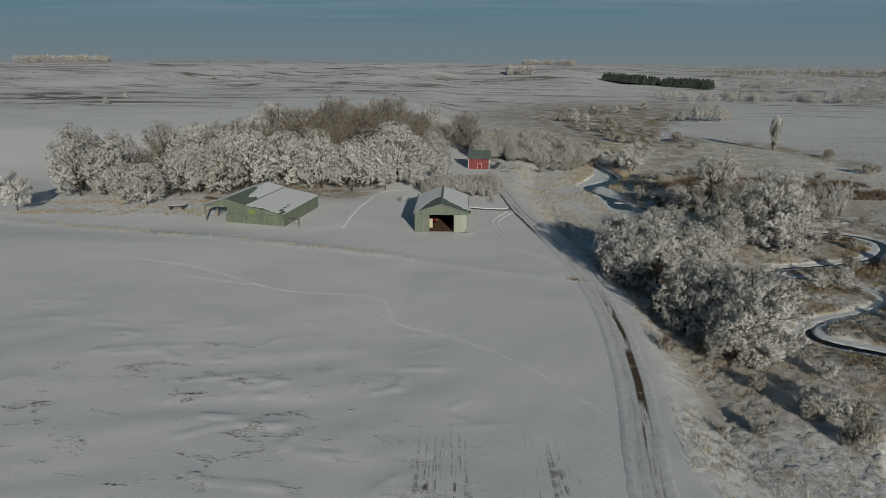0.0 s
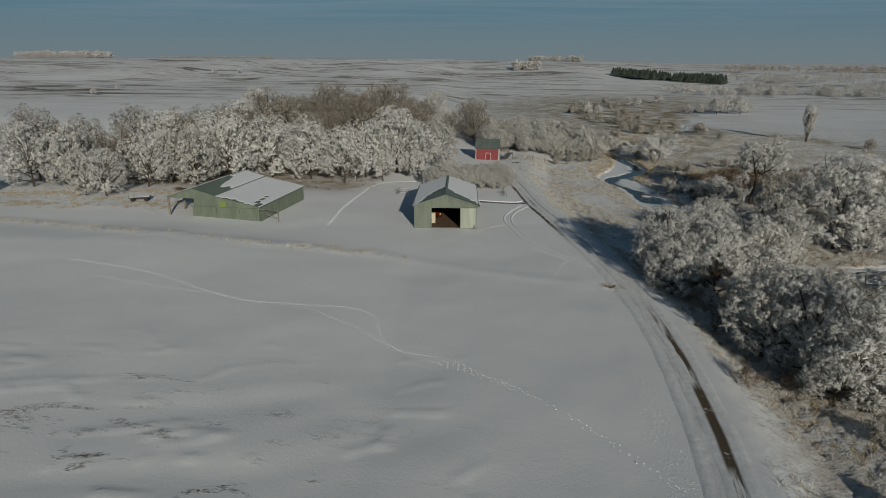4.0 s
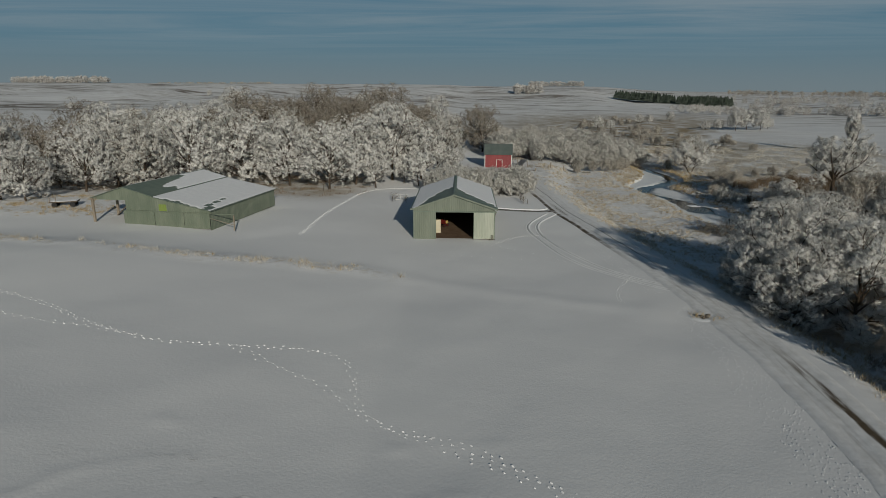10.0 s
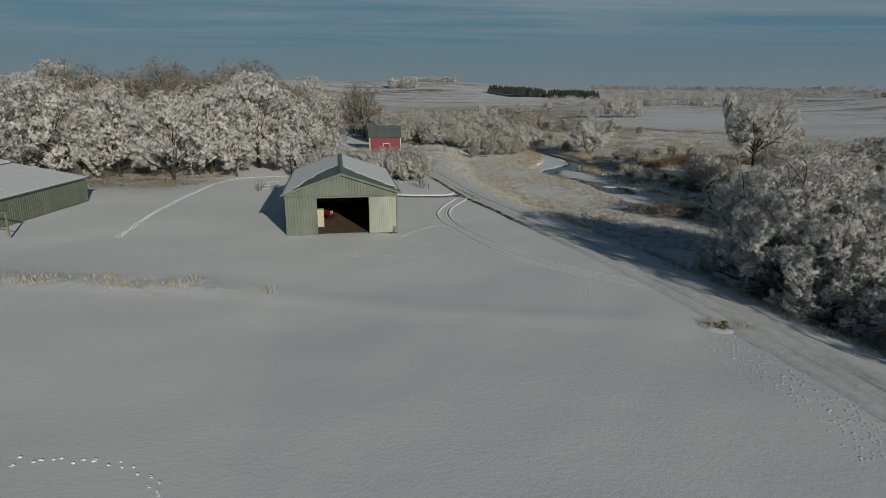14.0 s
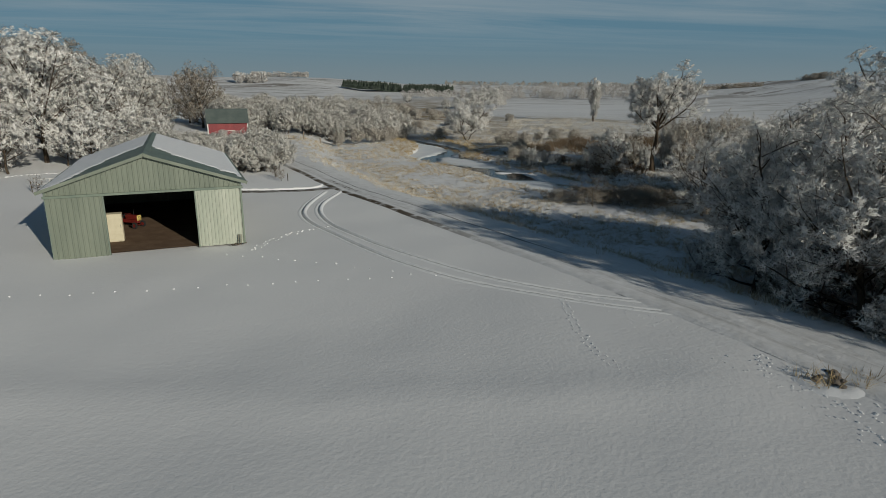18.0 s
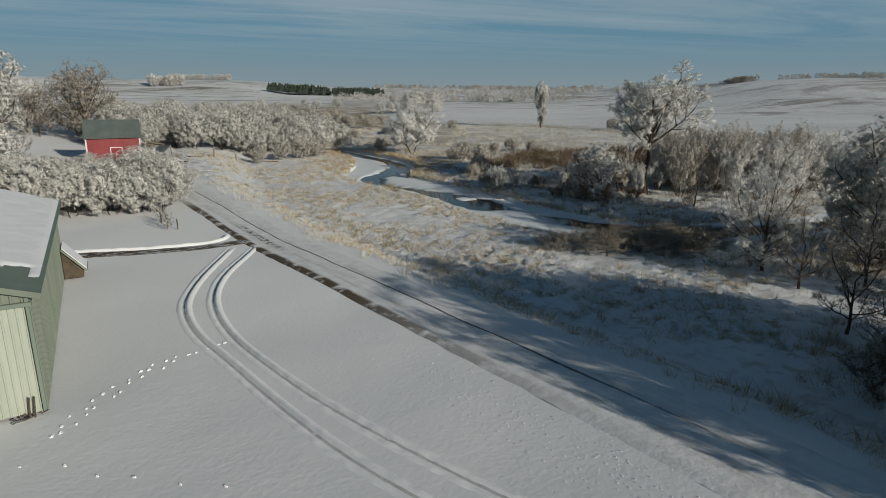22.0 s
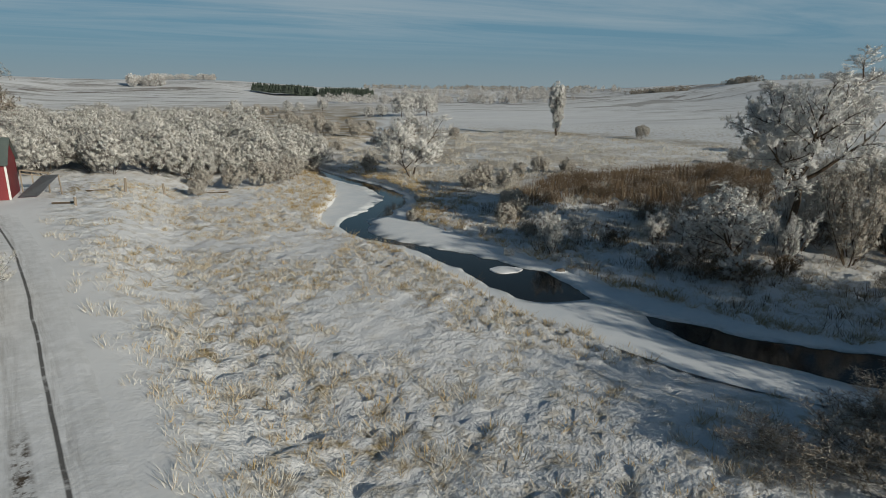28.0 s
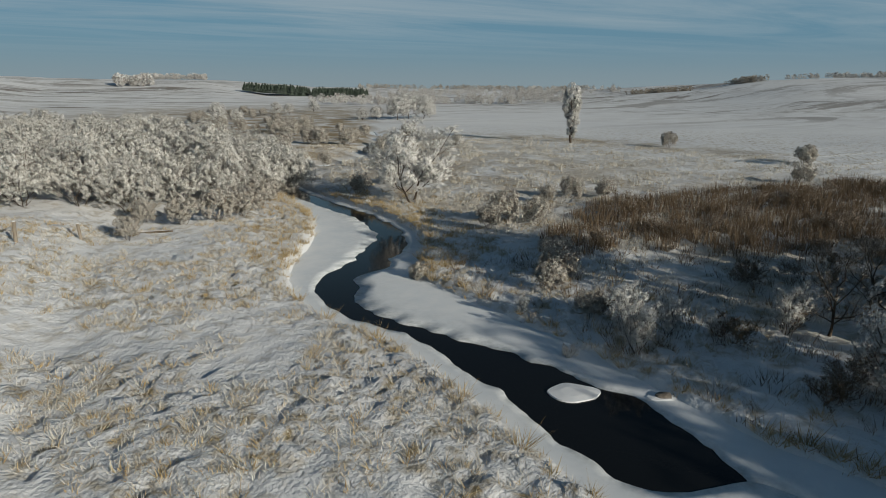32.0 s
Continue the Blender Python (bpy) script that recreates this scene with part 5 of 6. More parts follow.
    tuft_field("sedge_clumps", rows, 70, 0.66, 0.035, 0.42, 16, "straw", "tawny sedge clumps hanging over the creek bank", 0.95)
    # the weedy field edge in front of the sheds
    def weedy(x, y):
        return np.abs(y - weeds_y(x)) < 1.3 + 0.5 * waves(x, y, 14, 9, 2)
    w = scatter(9000, -95, -9, 108, 145, 17, weedy, (0.4, 1.0))
    w = w[waves(w[:, 0], w[:, 1], 19, 8, 2) > -0.15]
    tuft_field("weed_row", w, 9, 0.75, 0.05, 0.3, 18, "straw_frost", "frosted weeds along the field edge", 0.6)
    tuft_field("weed_row", w[::3], 8, 0.7, 0.05, 0.3, 20, "straw", "dry weeds along the field edge", 0.6)
    def yard(x, y):
        return (waves(x, y, 22, 10, 2) > 0.15)
    tuft_field("yard_weeds", scatter(2600, -100, -58, 134, 152, 21, yard, (0.5, 1.1)), 8, 0.5, 0.06, 0.3, 24, "straw", "dry weeds by the old shed", 0.6)
    tuft_field("grove_litter", scatter(5000, -98, -22, 160, 215, 23, yard, (0.6, 1.2)), 8, 0.6, 0.07, 0.5, 26, "reed", "brown undergrowth beneath the grove", 0.7)
    def verge(x, y):
        d = x - road_x(y)
        return (d > 2.6) & (d < 6.2) & (waves(x, y, 29, 7, 2) > -0.2)
    tuft_field("verge_grass", scatter(2600, 14, 32, 95, 200, 27, verge, (0.5, 1.2)), 12, 0.55, 0.035, 0.28, 28, "straw_frost", "frosted grass on the track's verge", 0.6)


grasses()

# ---------------------------------------------------------------- buildings


def ribbed(x0, x1, bottom, top, pitch=0.30, rib=0.035):
    """A sheet of ribbed steel in x and z, ribs towards -y; top is a height or a function of x."""
    f = top if callable(top) else (lambda x: top)
    xs, ys = [], []
    x = x0
    while x < x1 - 1e-4:
        for u, v in ((0, 0), (0.62, 0), (0.72, -rib), (0.90, -rib)):
            if x + u * pitch < x1:
                xs.append(x + u * pitch)
                ys.append(v)
        x += pitch
    xs.append(x1)
    ys.append(0)
    bm = bmesh.new()
    lo = [bm.verts.new((a, b, bottom)) for a, b in zip(xs, ys)]
    hi = [bm.verts.new((a, b, f(a))) for a, b in zip(xs, ys)]
    for i in range(len(xs) - 1):
        bm.faces.new((lo[i], lo[i + 1], hi[i + 1], hi[i]))
    return bm


def moved(bm, m):
    bmesh.ops.transform(bm, matrix=m, verts=bm.verts[:])
    return bm


def roof_slab(bm, a, b, y0, y1, thick=0.06, ribs=False):
    """A roof sheet between the eave a and the ridge b, both (x, z), with a small ridge of steel at each half metre."""
    ax, az = a
    bx, bz = b
    d = Vector((bx - ax, bz - az))
    n = Vector((-d.y, d.x)).normalized() * thick
    if n.y < 0:
        n = -n
    prism(bm, [(ax, az), (bx, bz), (bx + n.x, bz + n.y), (ax + n.x, az + n.y)], y0, y1)
    k = int((y1 - y0) / 0.6) if ribs else -1
    for i in range(k + 1):
        y = y0 + 0.02 + (y1 - y0 - 0.06) * i / k
        q = n * 1.0
        prism(bm, [(ax + q.x, az + q.y), (bx + q.x, bz + q.y), (bx + q.x * 1.45, bz + q.y * 1.45), (ax + q.x * 1.45, az + q.y * 1.45)], y, y + 0.035)
    return bm


def roof_snow(a, b, y0, y1, bare, seed, lift=0.10, thick=0.07, holes=()):
    """Snow lying on a roof sheet from eave a to ridge b; bare(v) gives how far the front has slid clear, v from the ridge down."""
    (ax, az), (bx, bz) = a, b
    nu, nv = int((y1 - y0) / 0.16), int(math.hypot(bx - ax, bz - az) / 0.16)
    n = Vector((-(bz - az), bx - ax)).normalized()
    if n.y < 0:
        n = -n
    U, V = np.meshgrid(np.linspace(y0, y1, nu + 1), np.linspace(0, 1, nv + 1), indexing="ij")
    edge = np.vectorize(bare)(V) + 0.55 * waves(U * 0 + V * 8, V * 8, seed, 2.2, 3) + 0.3 * waves(U, V * 9, seed + 1, 1.4, 2)
    on = (U - y0 > edge) & (V > 0.012) & (V < 0.985)
    for hu, hv, r1, r2 in holes:
        on &= ((U - y0 - hu) / r1) ** 2 + ((V - hv) / r2) ** 2 + 0.5 * waves(U * 2, V * 20, seed + 5, 1.5, 2) > 1
    cell = on[:-1, :-1] & on[1:, :-1] & on[:-1, 1:] & on[1:, 1:]
    inside = np.zeros_like(on)
    inside[1:-1, 1:-1] = cell[:-1, :-1] & cell[1:, :-1] & cell[:-1, 1:] & cell[1:, 1:]
    h = lift * 0.6 + np.where(inside, thick + 0.015 * waves(U, V * 9, seed + 2, 3, 2), 0.0)
    x, z = bx + (ax - bx) * V + n.x * h, bz + (az - bz) * V + n.y * h
    idx = np.arange(on.size).reshape(on.shape)
    q = np.stack([idx[:-1, :-1], idx[1:, :-1], idx[1:, 1:], idx[:-1, 1:]], 2)[cell]
    verts = np.stack([x.ravel(), U.ravel(), z.ravel()], 1)
    used, inv = np.unique(q, return_inverse=True)
    return tri_mesh("roof_snow", verts[used], inv.reshape(q.shape), MAT["snow"], True)


def machine_shed():
    base = pose(-9.22, 131.1, -0.05)
    t = thing("machine_shed", base, "sage green ribbed steel machine shed with open sliding doors", "shed")
    W, D, EV, PK, H0 = 11.5, 19.2, 4.38, 6.33, 4.0
    gable = lambda x: EV - 0.03 + (PK - EV) * (1 - abs(x - W / 2) / (W / 2))
    part("front_gable", ribbed(0, W, H0, gable), MAT["green"], t)
    part("front_wall_panel", moved(ribbed(0.05, 3.15, 0.02, H0 - 0.05), pose(0, -0.09, 0)), MAT["green"], t)
    part("sliding_door", moved(ribbed(8.55, W - 0.12, 0.06, H0 - 0.05, 0.22, 0.03), pose(0, -0.10, 0)), MAT["galv"], t, "paler ribbed sliding door leaf pushed aside")
    bm = bmesh.new()
    box(bm, -0.1, -0.17, H0 - 0.10, W + 0.1, -0.005, H0 + 0.05, 0.01)
    part("door_track", bm, MAT["green_roof"], t)
    bm = bmesh.new()
    box(bm, 8.50, -0.15, 0.05, 8.58, -0.06, H0 - 0.1)
    part("door_edge", bm, MAT["green_roof"], t)
    bm = bmesh.new()
    box(bm, 3.12, -0.14, 0.0, 3.20, 0.06, H0 - 0.1)
    part("jamb", bm, MAT["green_roof"], t)
    for x in (-0.02, W - 0.1):
        bm = bmesh.new()
        box(bm, x, -0.08, 0, x + 0.12, 0.06, EV - 0.02, 0.01)
        part("corner_trim", bm, MAT["green_roof"], t)
    part("side_wall", moved(ribbed(0, D, 0.0, EV), pose(W, 0, 0, 0, 0, 90)), MAT["green"], t)
    part("side_wall", moved(ribbed(0, D, 0.0, EV), pose(0, D, 0, 0, 0, -90)), MAT["green"], t)
    part("back_wall", moved(ribbed(0, W, 0.0, gable), pose(W, D, 0, 0, 0, 180)), MAT["green"], t)
    for a, b in (((-0.4, EV - 0.12), (W / 2, PK)), ((W + 0.4, EV - 0.12), (W / 2, PK))):
        part("roof", roof_slab(bmesh.new(), a, b, -0.35, D + 0.3), MAT["green_roof"], t)
    bm = bmesh.new()
    prism(bm, [(W / 2 - 0.28, PK - 0.02), (W / 2, PK + 0.10), (W / 2 + 0.28, PK - 0.02), (W / 2 + 0.28, PK + 0.05), (W / 2, PK + 0.17), (W / 2 - 0.28, PK + 0.05)], -0.36, D + 0.31)
    part("ridge_cap", bm, MAT["green_roof"], t)
    for a, b in (((-0.4, EV - 0.12), (W / 2, PK)), ((W + 0.4, EV - 0.12), (W / 2, PK))):
        bm = bmesh.new()
        beam(bm, (a[0], -0.38, a[1] + 0.02), (b[0], -0.38, b[1] + 0.03), 0.05, 0.20)
        part("rake_trim", bm, MAT["green"], t)
    part_mesh("roof_snow", roof_snow((-0.4, EV - 0.12), (W / 2, PK), -0.3, D + 0.2, lambda v: 7.6 * max(0.0, 1 - (v / 0.8) ** 2) + (0.4 if v < 0.8 else 0), 301), t, "slab of settled roof snow")
    part_mesh("roof_snow", roof_snow((W + 0.4, EV - 0.12), (W / 2, PK), -0.3, D + 0.2, lambda v: 6.6 * (1 - v * 0.75), 307, holes=((2.3, 0.86, 0.7, 0.05),)), t, "slab of settled roof snow")
    for x in (0.25, W - 0.25):
        for k in range(8):
            bm = bmesh.new()
            box(bm, x - 0.08, 0.3 + k * 2.7, 0, x + 0.08, 0.48 + k * 2.7, EV - 0.3)
            part("post", bm, MAT["dark_wood"], t)
    for k in range(7):
        bm = bmesh.new()
        y = 0.6 + k * 3.0
        for a, b in (((0.2, EV - 0.25), (W - 0.2, EV - 0.25)), ((0.2, EV - 0.25), (W / 2, PK - 0.2)), ((W / 2, PK - 0.2), (W - 0.2, EV - 0.25)), ((W / 2, EV - 0.2), (W / 2, PK - 0.2))):
            beam(bm, (a[0], y, a[1]), (b[0], y, b[1]), 0.06, 0.16)
        part("truss", bm, MAT["dark_wood"], t)
    bm = bmesh.new()
    bmesh.ops.create_grid(bm, x_segments=30, y_segments=44, size=0.5, matrix=Matrix.LocRotScale((W / 2, D / 2, 0.12), None, (W - 0.1, D - 0.2, 1)))
    for v in bm.verts:
        v.co.z += 0.03 * noise.noise(v.co * 0.8)
    fl = new("shed_floor", bpy.data.meshes.new("shed_floor"))
    bm.to_mesh(fl.data)
    bm.free()
    fl.data.materials.append(MAT["earth"])
    fl.matrix_basis = base
    tagged(fl, "bare brown earth floor inside the shed", "floor", kind="structure")
    # the hatch propped by the side wall
    h = thing("lean_hatch", base @ pose(W + 0.06, 18.3, 0.0), "small snow-topped lean hatch on the shed's side", "hatch")
    bm = bmesh.new()
    prism(bm, [(0.0, 1.7), (1.15, 0.35), (1.25, 0.42), (0.0, 1.82)], -0.9, 1.1)
    part("lid", bm, MAT["green"], h)
    bm = bmesh.new()
    prism(bm, [(0.05, 1.83), (1.2, 0.46), (1.2, 0.53), (0.05, 1.90)], -0.85, 1.05)
    part("snow_cap", bm, MAT["snow"], h)
    bm = bmesh.new()
    prism(bm, [(0.0, 0.0), (1.0, 0.0), (1.05, 0.36), (0.0, 1.6)], -0.85, 1.05)
    part("box", bm, MAT["dark_wood"], h)
    # snow pushed along the right of the doorway, litter at its foot
    lit = thing("door_litter", base @ pose(W - 0.6, -0.35, 0), "small heap of sticks and litter at the shed corner", "litter")
    rr = random.Random(4)
    for _ in range(9):
        bm = bmesh.new()
        a = Vector((rr.uniform(-.5, .5), rr.uniform(-.2, .2), 0.03))
        rod(bm, a, a + Vector((rr.uniform(-.4, .4), rr.uniform(-.2, .2), rr.uniform(0.02, 0.1))), 0.02, 5)
        part("stick", bm, MAT["dark_wood"], lit)
    for x in (0.12, 0.27):
        bm = bmesh.new()
        rod(bm, (x, 0, 0), (x + 0.06, 0.02, 0.75), 0.03, 6)
        part("stake", bm, MAT["dark_wood"], lit)
    return base


MAT["galv"] = painted_metal("pale_green_steel", (0.36, 0.39, 0.32), (0.46, 0.48, 0.40), 0.3)
SHED = machine_shed()


def tractor(at):
    t = thing("tractor", at, "small old red tractor with pale yellow grille", "tractor")

    def wheel(x, y, r, w, name):
        bm = bmesh.new()
        bmesh.ops.create_cone(bm, cap_ends=True, segments=24, radius1=r, radius2=r, depth=w, matrix=Matrix.Translation((x, y, r)) @ Matrix.Rotation(radians(90), 4, "X"))
        bmesh.ops.bevel(bm, geom=[e for e in bm.edges if e.is_boundary or len(e.link_faces) == 2 and e.calc_face_angle(0) > 0.9], offset=w * 0.22, segments=2, affect="EDGES")
        tyre = part(name, bm, MAT["tyre"], t)
        for k in range(14):
            a = 6.283 * k / 14
            bm = bmesh.new()
            m = Matrix.Translation((x, y, r)) @ Matrix.Rotation(a, 4, "Y") @ Matrix.Translation((0, 0, r)) @ Matrix.Diagonal((0.05, w * 0.92, 0.06, 1))
            bmesh.ops.create_cube(bm, size=1, matrix=m)
            part("lug", bm, MAT["tyre"], tyre)
        bm = bmesh.new()
        bmesh.ops.create_cone(bm, cap_ends=True, segments=20, radius1=r * 0.55, radius2=r * 0.55, depth=w * 1.06, matrix=Matrix.Translation((x, y, r)) @ Matrix.Rotation(radians(90), 4, "X"))
        part("rim", bm, MAT["tractor_red"], tyre)
    for y in (-0.85, 0.85):
        wheel(-1.15, y, 0.72, 0.36, "rear_wheel")
        wheel(1.15, y * 0.78, 0.36, 0.18, "front_wheel")
    bm = bmesh.new()
    box(bm, -0.5, -0.28, 0.95, 1.25, 0.28, 1.5, 0.08)
    part("hood", bm, MAT["tractor_red"], t)
    bm = bmesh.new()
    box(bm, -1.5, -0.22, 0.55, 1.2, 0.22, 0.95, 0.04)
    part("chassis", bm, MAT["tractor_red"], t)
    bm = bmesh.new()
    box(bm, 1.24, -0.30, 0.90, 1.36, 0.30, 1.52, 0.03)
    g = part("grille", bm, MAT["yellow"], t, "pale yellow slatted grille")
    for k in range(5):
        bm = bmesh.new()
        box(bm, 1.355, -0.25, 0.97 + k * 0.10, 1.375, 0.25, 1.0 + k * 0.10)
        part("slat", bm, MAT["dark_wood"], g)
    bm = bmesh.new()
    rod(bm, (1.15, -0.75, 0.36), (1.15, 0.75, 0.36), 0.05)
    part("front_axle", bm, MAT["tractor_red"], t)
    bm = bmesh.new()
    rod(bm, (-1.15, -0.8, 0.72), (-1.15, 0.8, 0.72), 0.09)
    part("rear_axle", bm, MAT["tractor_red"], t)
    bm = bmesh.new()
    rod(bm, (0.5, 0.1, 1.45), (0.5, 0.1, 2.15), 0.035)
    part("exhaust_pipe", bm, MAT["tyre"], t)
    bm = bmesh.new()
    box(bm, -1.45, -0.25, 1.05, -1.0, 0.25, 1.15, 0.03)
    box(bm, -1.5, -0.25, 1.1, -1.42, 0.25, 1.45, 0.02)
    part("seat", bm, MAT["tyre"], t)
    bm = bmesh.new()
    bmesh.ops.create_cone(bm, cap_ends=False, segments=18, radius1=0.2, radius2=0.18, depth=0.04, matrix=pose(-0.75, 0, 1.45, 0, -35, 0))
    rod(bm, (-0.75, 0, 1.44), (-0.45, 0, 1.2), 0.02)
    part("steering_wheel", bm, MAT["tyre"], t)
    for y in (-0.62, 0.62):
        bm = bmesh.new()
        box(bm, -1.75, y - 0.16, 1.40, -0.6, y + 0.16, 1.47, 0.02)
        part("fender", bm, MAT["tractor_red"], t)


tractor(SHED @ pose(3.9, 8.0, 0.13, 0, 0, -40) @ Matrix.Scale(0.64, 4))


def cabinet(at):
    t = thing("white_cabinet", at, "tall cream-white steel cabinet just inside the shed", "cabinet")
    bm = bmesh.new()
    box(bm, 0, 0, 0, 1.0, 0.75, 1.95, 0.03)
    part("body", bm, MAT["cream"], t)
    bm = bmesh.new()
    box(bm, 0.03, -0.04, 0.08, 0.97, -0.003, 1.88, 0.012)
    d = part("door", bm, MAT["cream"], t)
    bm = bmesh.new()
    box(bm, 0.88, -0.08, 0.95, 0.92, -0.04, 1.2)
    part("handle", bm, MAT["steel"], d)


cabinet(SHED @ pose(2.75, 3.2, 0.13))


def old_shed():
    base = pose(-55.6, 131.9, 1.85, 0, 0, -9.0)
    t = thing("old_shed", base, "low weathered green pole shed with open lean-to bay", "shed")
    D = 19.8
    prof = [(0, 3.6), (5.3, 5.25), (9.8, 4.05), (18.4, 2.35)]
    X = [p[0] for p in prof]
    Z = [p[1] for p in prof]
    top = lambda x: float(np.interp(x, X, Z)) - 0.06
    for x0, x1, label in ((5.3, 9.8, ""), (9.8, 14.4, ""), (14.4, 18.4, "")):
        part("front_wall_panel", ribbed(x0, x1, 1.92, top, 0.34, 0.02), MAT["old_green"], t)
        part("lower_front_panel", moved(ribbed(x0 - 0.4 if x0 < 6 else x0 + 0.02, x1 - 0.02, -0.3, 1.86, 0.30, 0.025), pose(0, -0.08, 0)), MAT["old_green"], t)
    bm = bmesh.new()
    box(bm, 5.3, -0.16, 1.84, 22.2, -0.02, 1.96, 0.01)
    part("door_rail", bm, MAT["old_green"], t, "long sliding-door rail on the front")
    bm = bmesh.new()
    box(bm, 10.6, -0.045, 2.0, 11.8, -0.035, 2.95)
    part("moss_stain", bm, MAT["moss"], t, "yellow-green mossy patch")
    part("side_wall", moved(ribbed(0, D, -0.5, 2.28, 0.34, 0.02), pose(18.4, 0, 0, 0, 0, 90)), MAT["old_green"], t)
    part("side_wall", moved(ribbed(0, D, -0.3, 5.1, 0.34, 0.02), pose(5.3, D, 0, 0, 0, -90)), MAT["old_green"], t)
    part("back_wall", moved(ribbed(0, 14.5, -0.3, lambda x: top(18.4 - x), 0.34, 0.02), pose(18.4, D, 0, 0, 0, 180)), MAT["old_green"], t)
    part("gable_board", ribbed(0.0, 5.3, 3.3, top, 0.34, 0.02), MAT["old_green"], t)
    for a, b in (((-0.4, 3.42), (5.3, 5.25)), ((9.85, 4.06), (5.3, 5.25)), ((18.8, 2.28), (9.65, 4.0))):
        part("roof", roof_slab(bmesh.new(), a, b, -0.4, D + 0.3), MAT["green_roof"], t)
    part_mesh("roof_snow", roof_snow((9.85, 4.06), (5.3, 5.25), -0.35, D + 0.2, lambda v: 12.5 - 9.0 * v + 2.2 * math.sin(9 * v), 401), t, "slab of settled roof snow")
    part_mesh("roof_snow", roof_snow((18.8, 2.28), (9.65, 4.0), -0.35, D + 0.2, lambda v: 0.2, 411, holes=((2.6, 0.80, 0.9, 0.035), (5.0, 0.78, 0.8, 0.028), (7.0, 0.76, 0.6, 0.02), (1.2, 0.90, 1.0, 0.05))), t, "snow-covered lower roof with melt holes")
    part_mesh("roof_snow", roof_snow((-0.4, 3.42), (5.3, 5.25), -0.35, D + 0.2, lambda v: 1.0, 421), t, "slab of settled roof snow")
    for x, y in ((0.1, -0.1), (0.1, 4.8), (0.1, 9.6), (0.1, 14.4), (0.1, 19.5), (3.0, 4.8), (3.0, 9.6)):
        bm = bmesh.new()
        h = top(x) - 0.1
        box(bm, x - 0.15, y - 0.15, -0.3, x + 0.15, y + 0.15, h, 0.02)
        p = part("post", bm, MAT["wood"], t)
        for sx in (-0.7, 0.7):
            if 0 <= x + sx < 5.3 or sx > 0:
                bm = bmesh.new()
                beam(bm, (x, y, h - 0.9), (x + sx, y, top(min(5.3, max(0.0, x + sx))) - 0.12), 0.09)
                part("brace", bm, MAT["wood"], p)
    bm = bmesh.new()
    beam(bm, (0.2, 4.4, 0.1), (2.6, 4.9, 2.3), 0.14)
    part("prop", bm, MAT["dark_wood"], t)
    # rail post out on the yard, the end of the door rail
    p = thing("rail_post", base @ pose(22.0, -0.05, -0.35), "leaning grey post carrying the door rail", "post")
    bm = bmesh.new()
    beam(bm, (0, 0, 0), (0.02, 0, 2.15), 0.14)
    part("post", bm, MAT["wood"], p)
    bm = bmesh.new()
    beam(bm, (-3.6, 0.1, 1.55), (0, 0.05, 0.75), 0.07)
    part("brace", bm, MAT["wood"], p)
    # straw bale heap in the bay
    b = thing("hay_heap", base @ pose(4.3, 6.0, -0.1), "reddish-brown heap of old hay under the lean-to", "hay")
    bm = bmesh.new()
    bmesh.ops.create_icosphere(bm, subdivisions=3, radius=1.0)
    for v in bm.verts:
        v.co *= 1 + 0.22 * noise.noise(v.co * 2.3)
        v.co = Vector((v.co.x * 1.4, v.co.y * 1.8, max(0.0, v.co.z) * 1.1))
    part("heap", bm, MAT["hay"], b)


MAT["hay"] = simple("old_hay", (0.17, 0.085, 0.04), (0.30, 0.17, 0.08), 5.0, 0.9, bump=0.08)
old_shed()


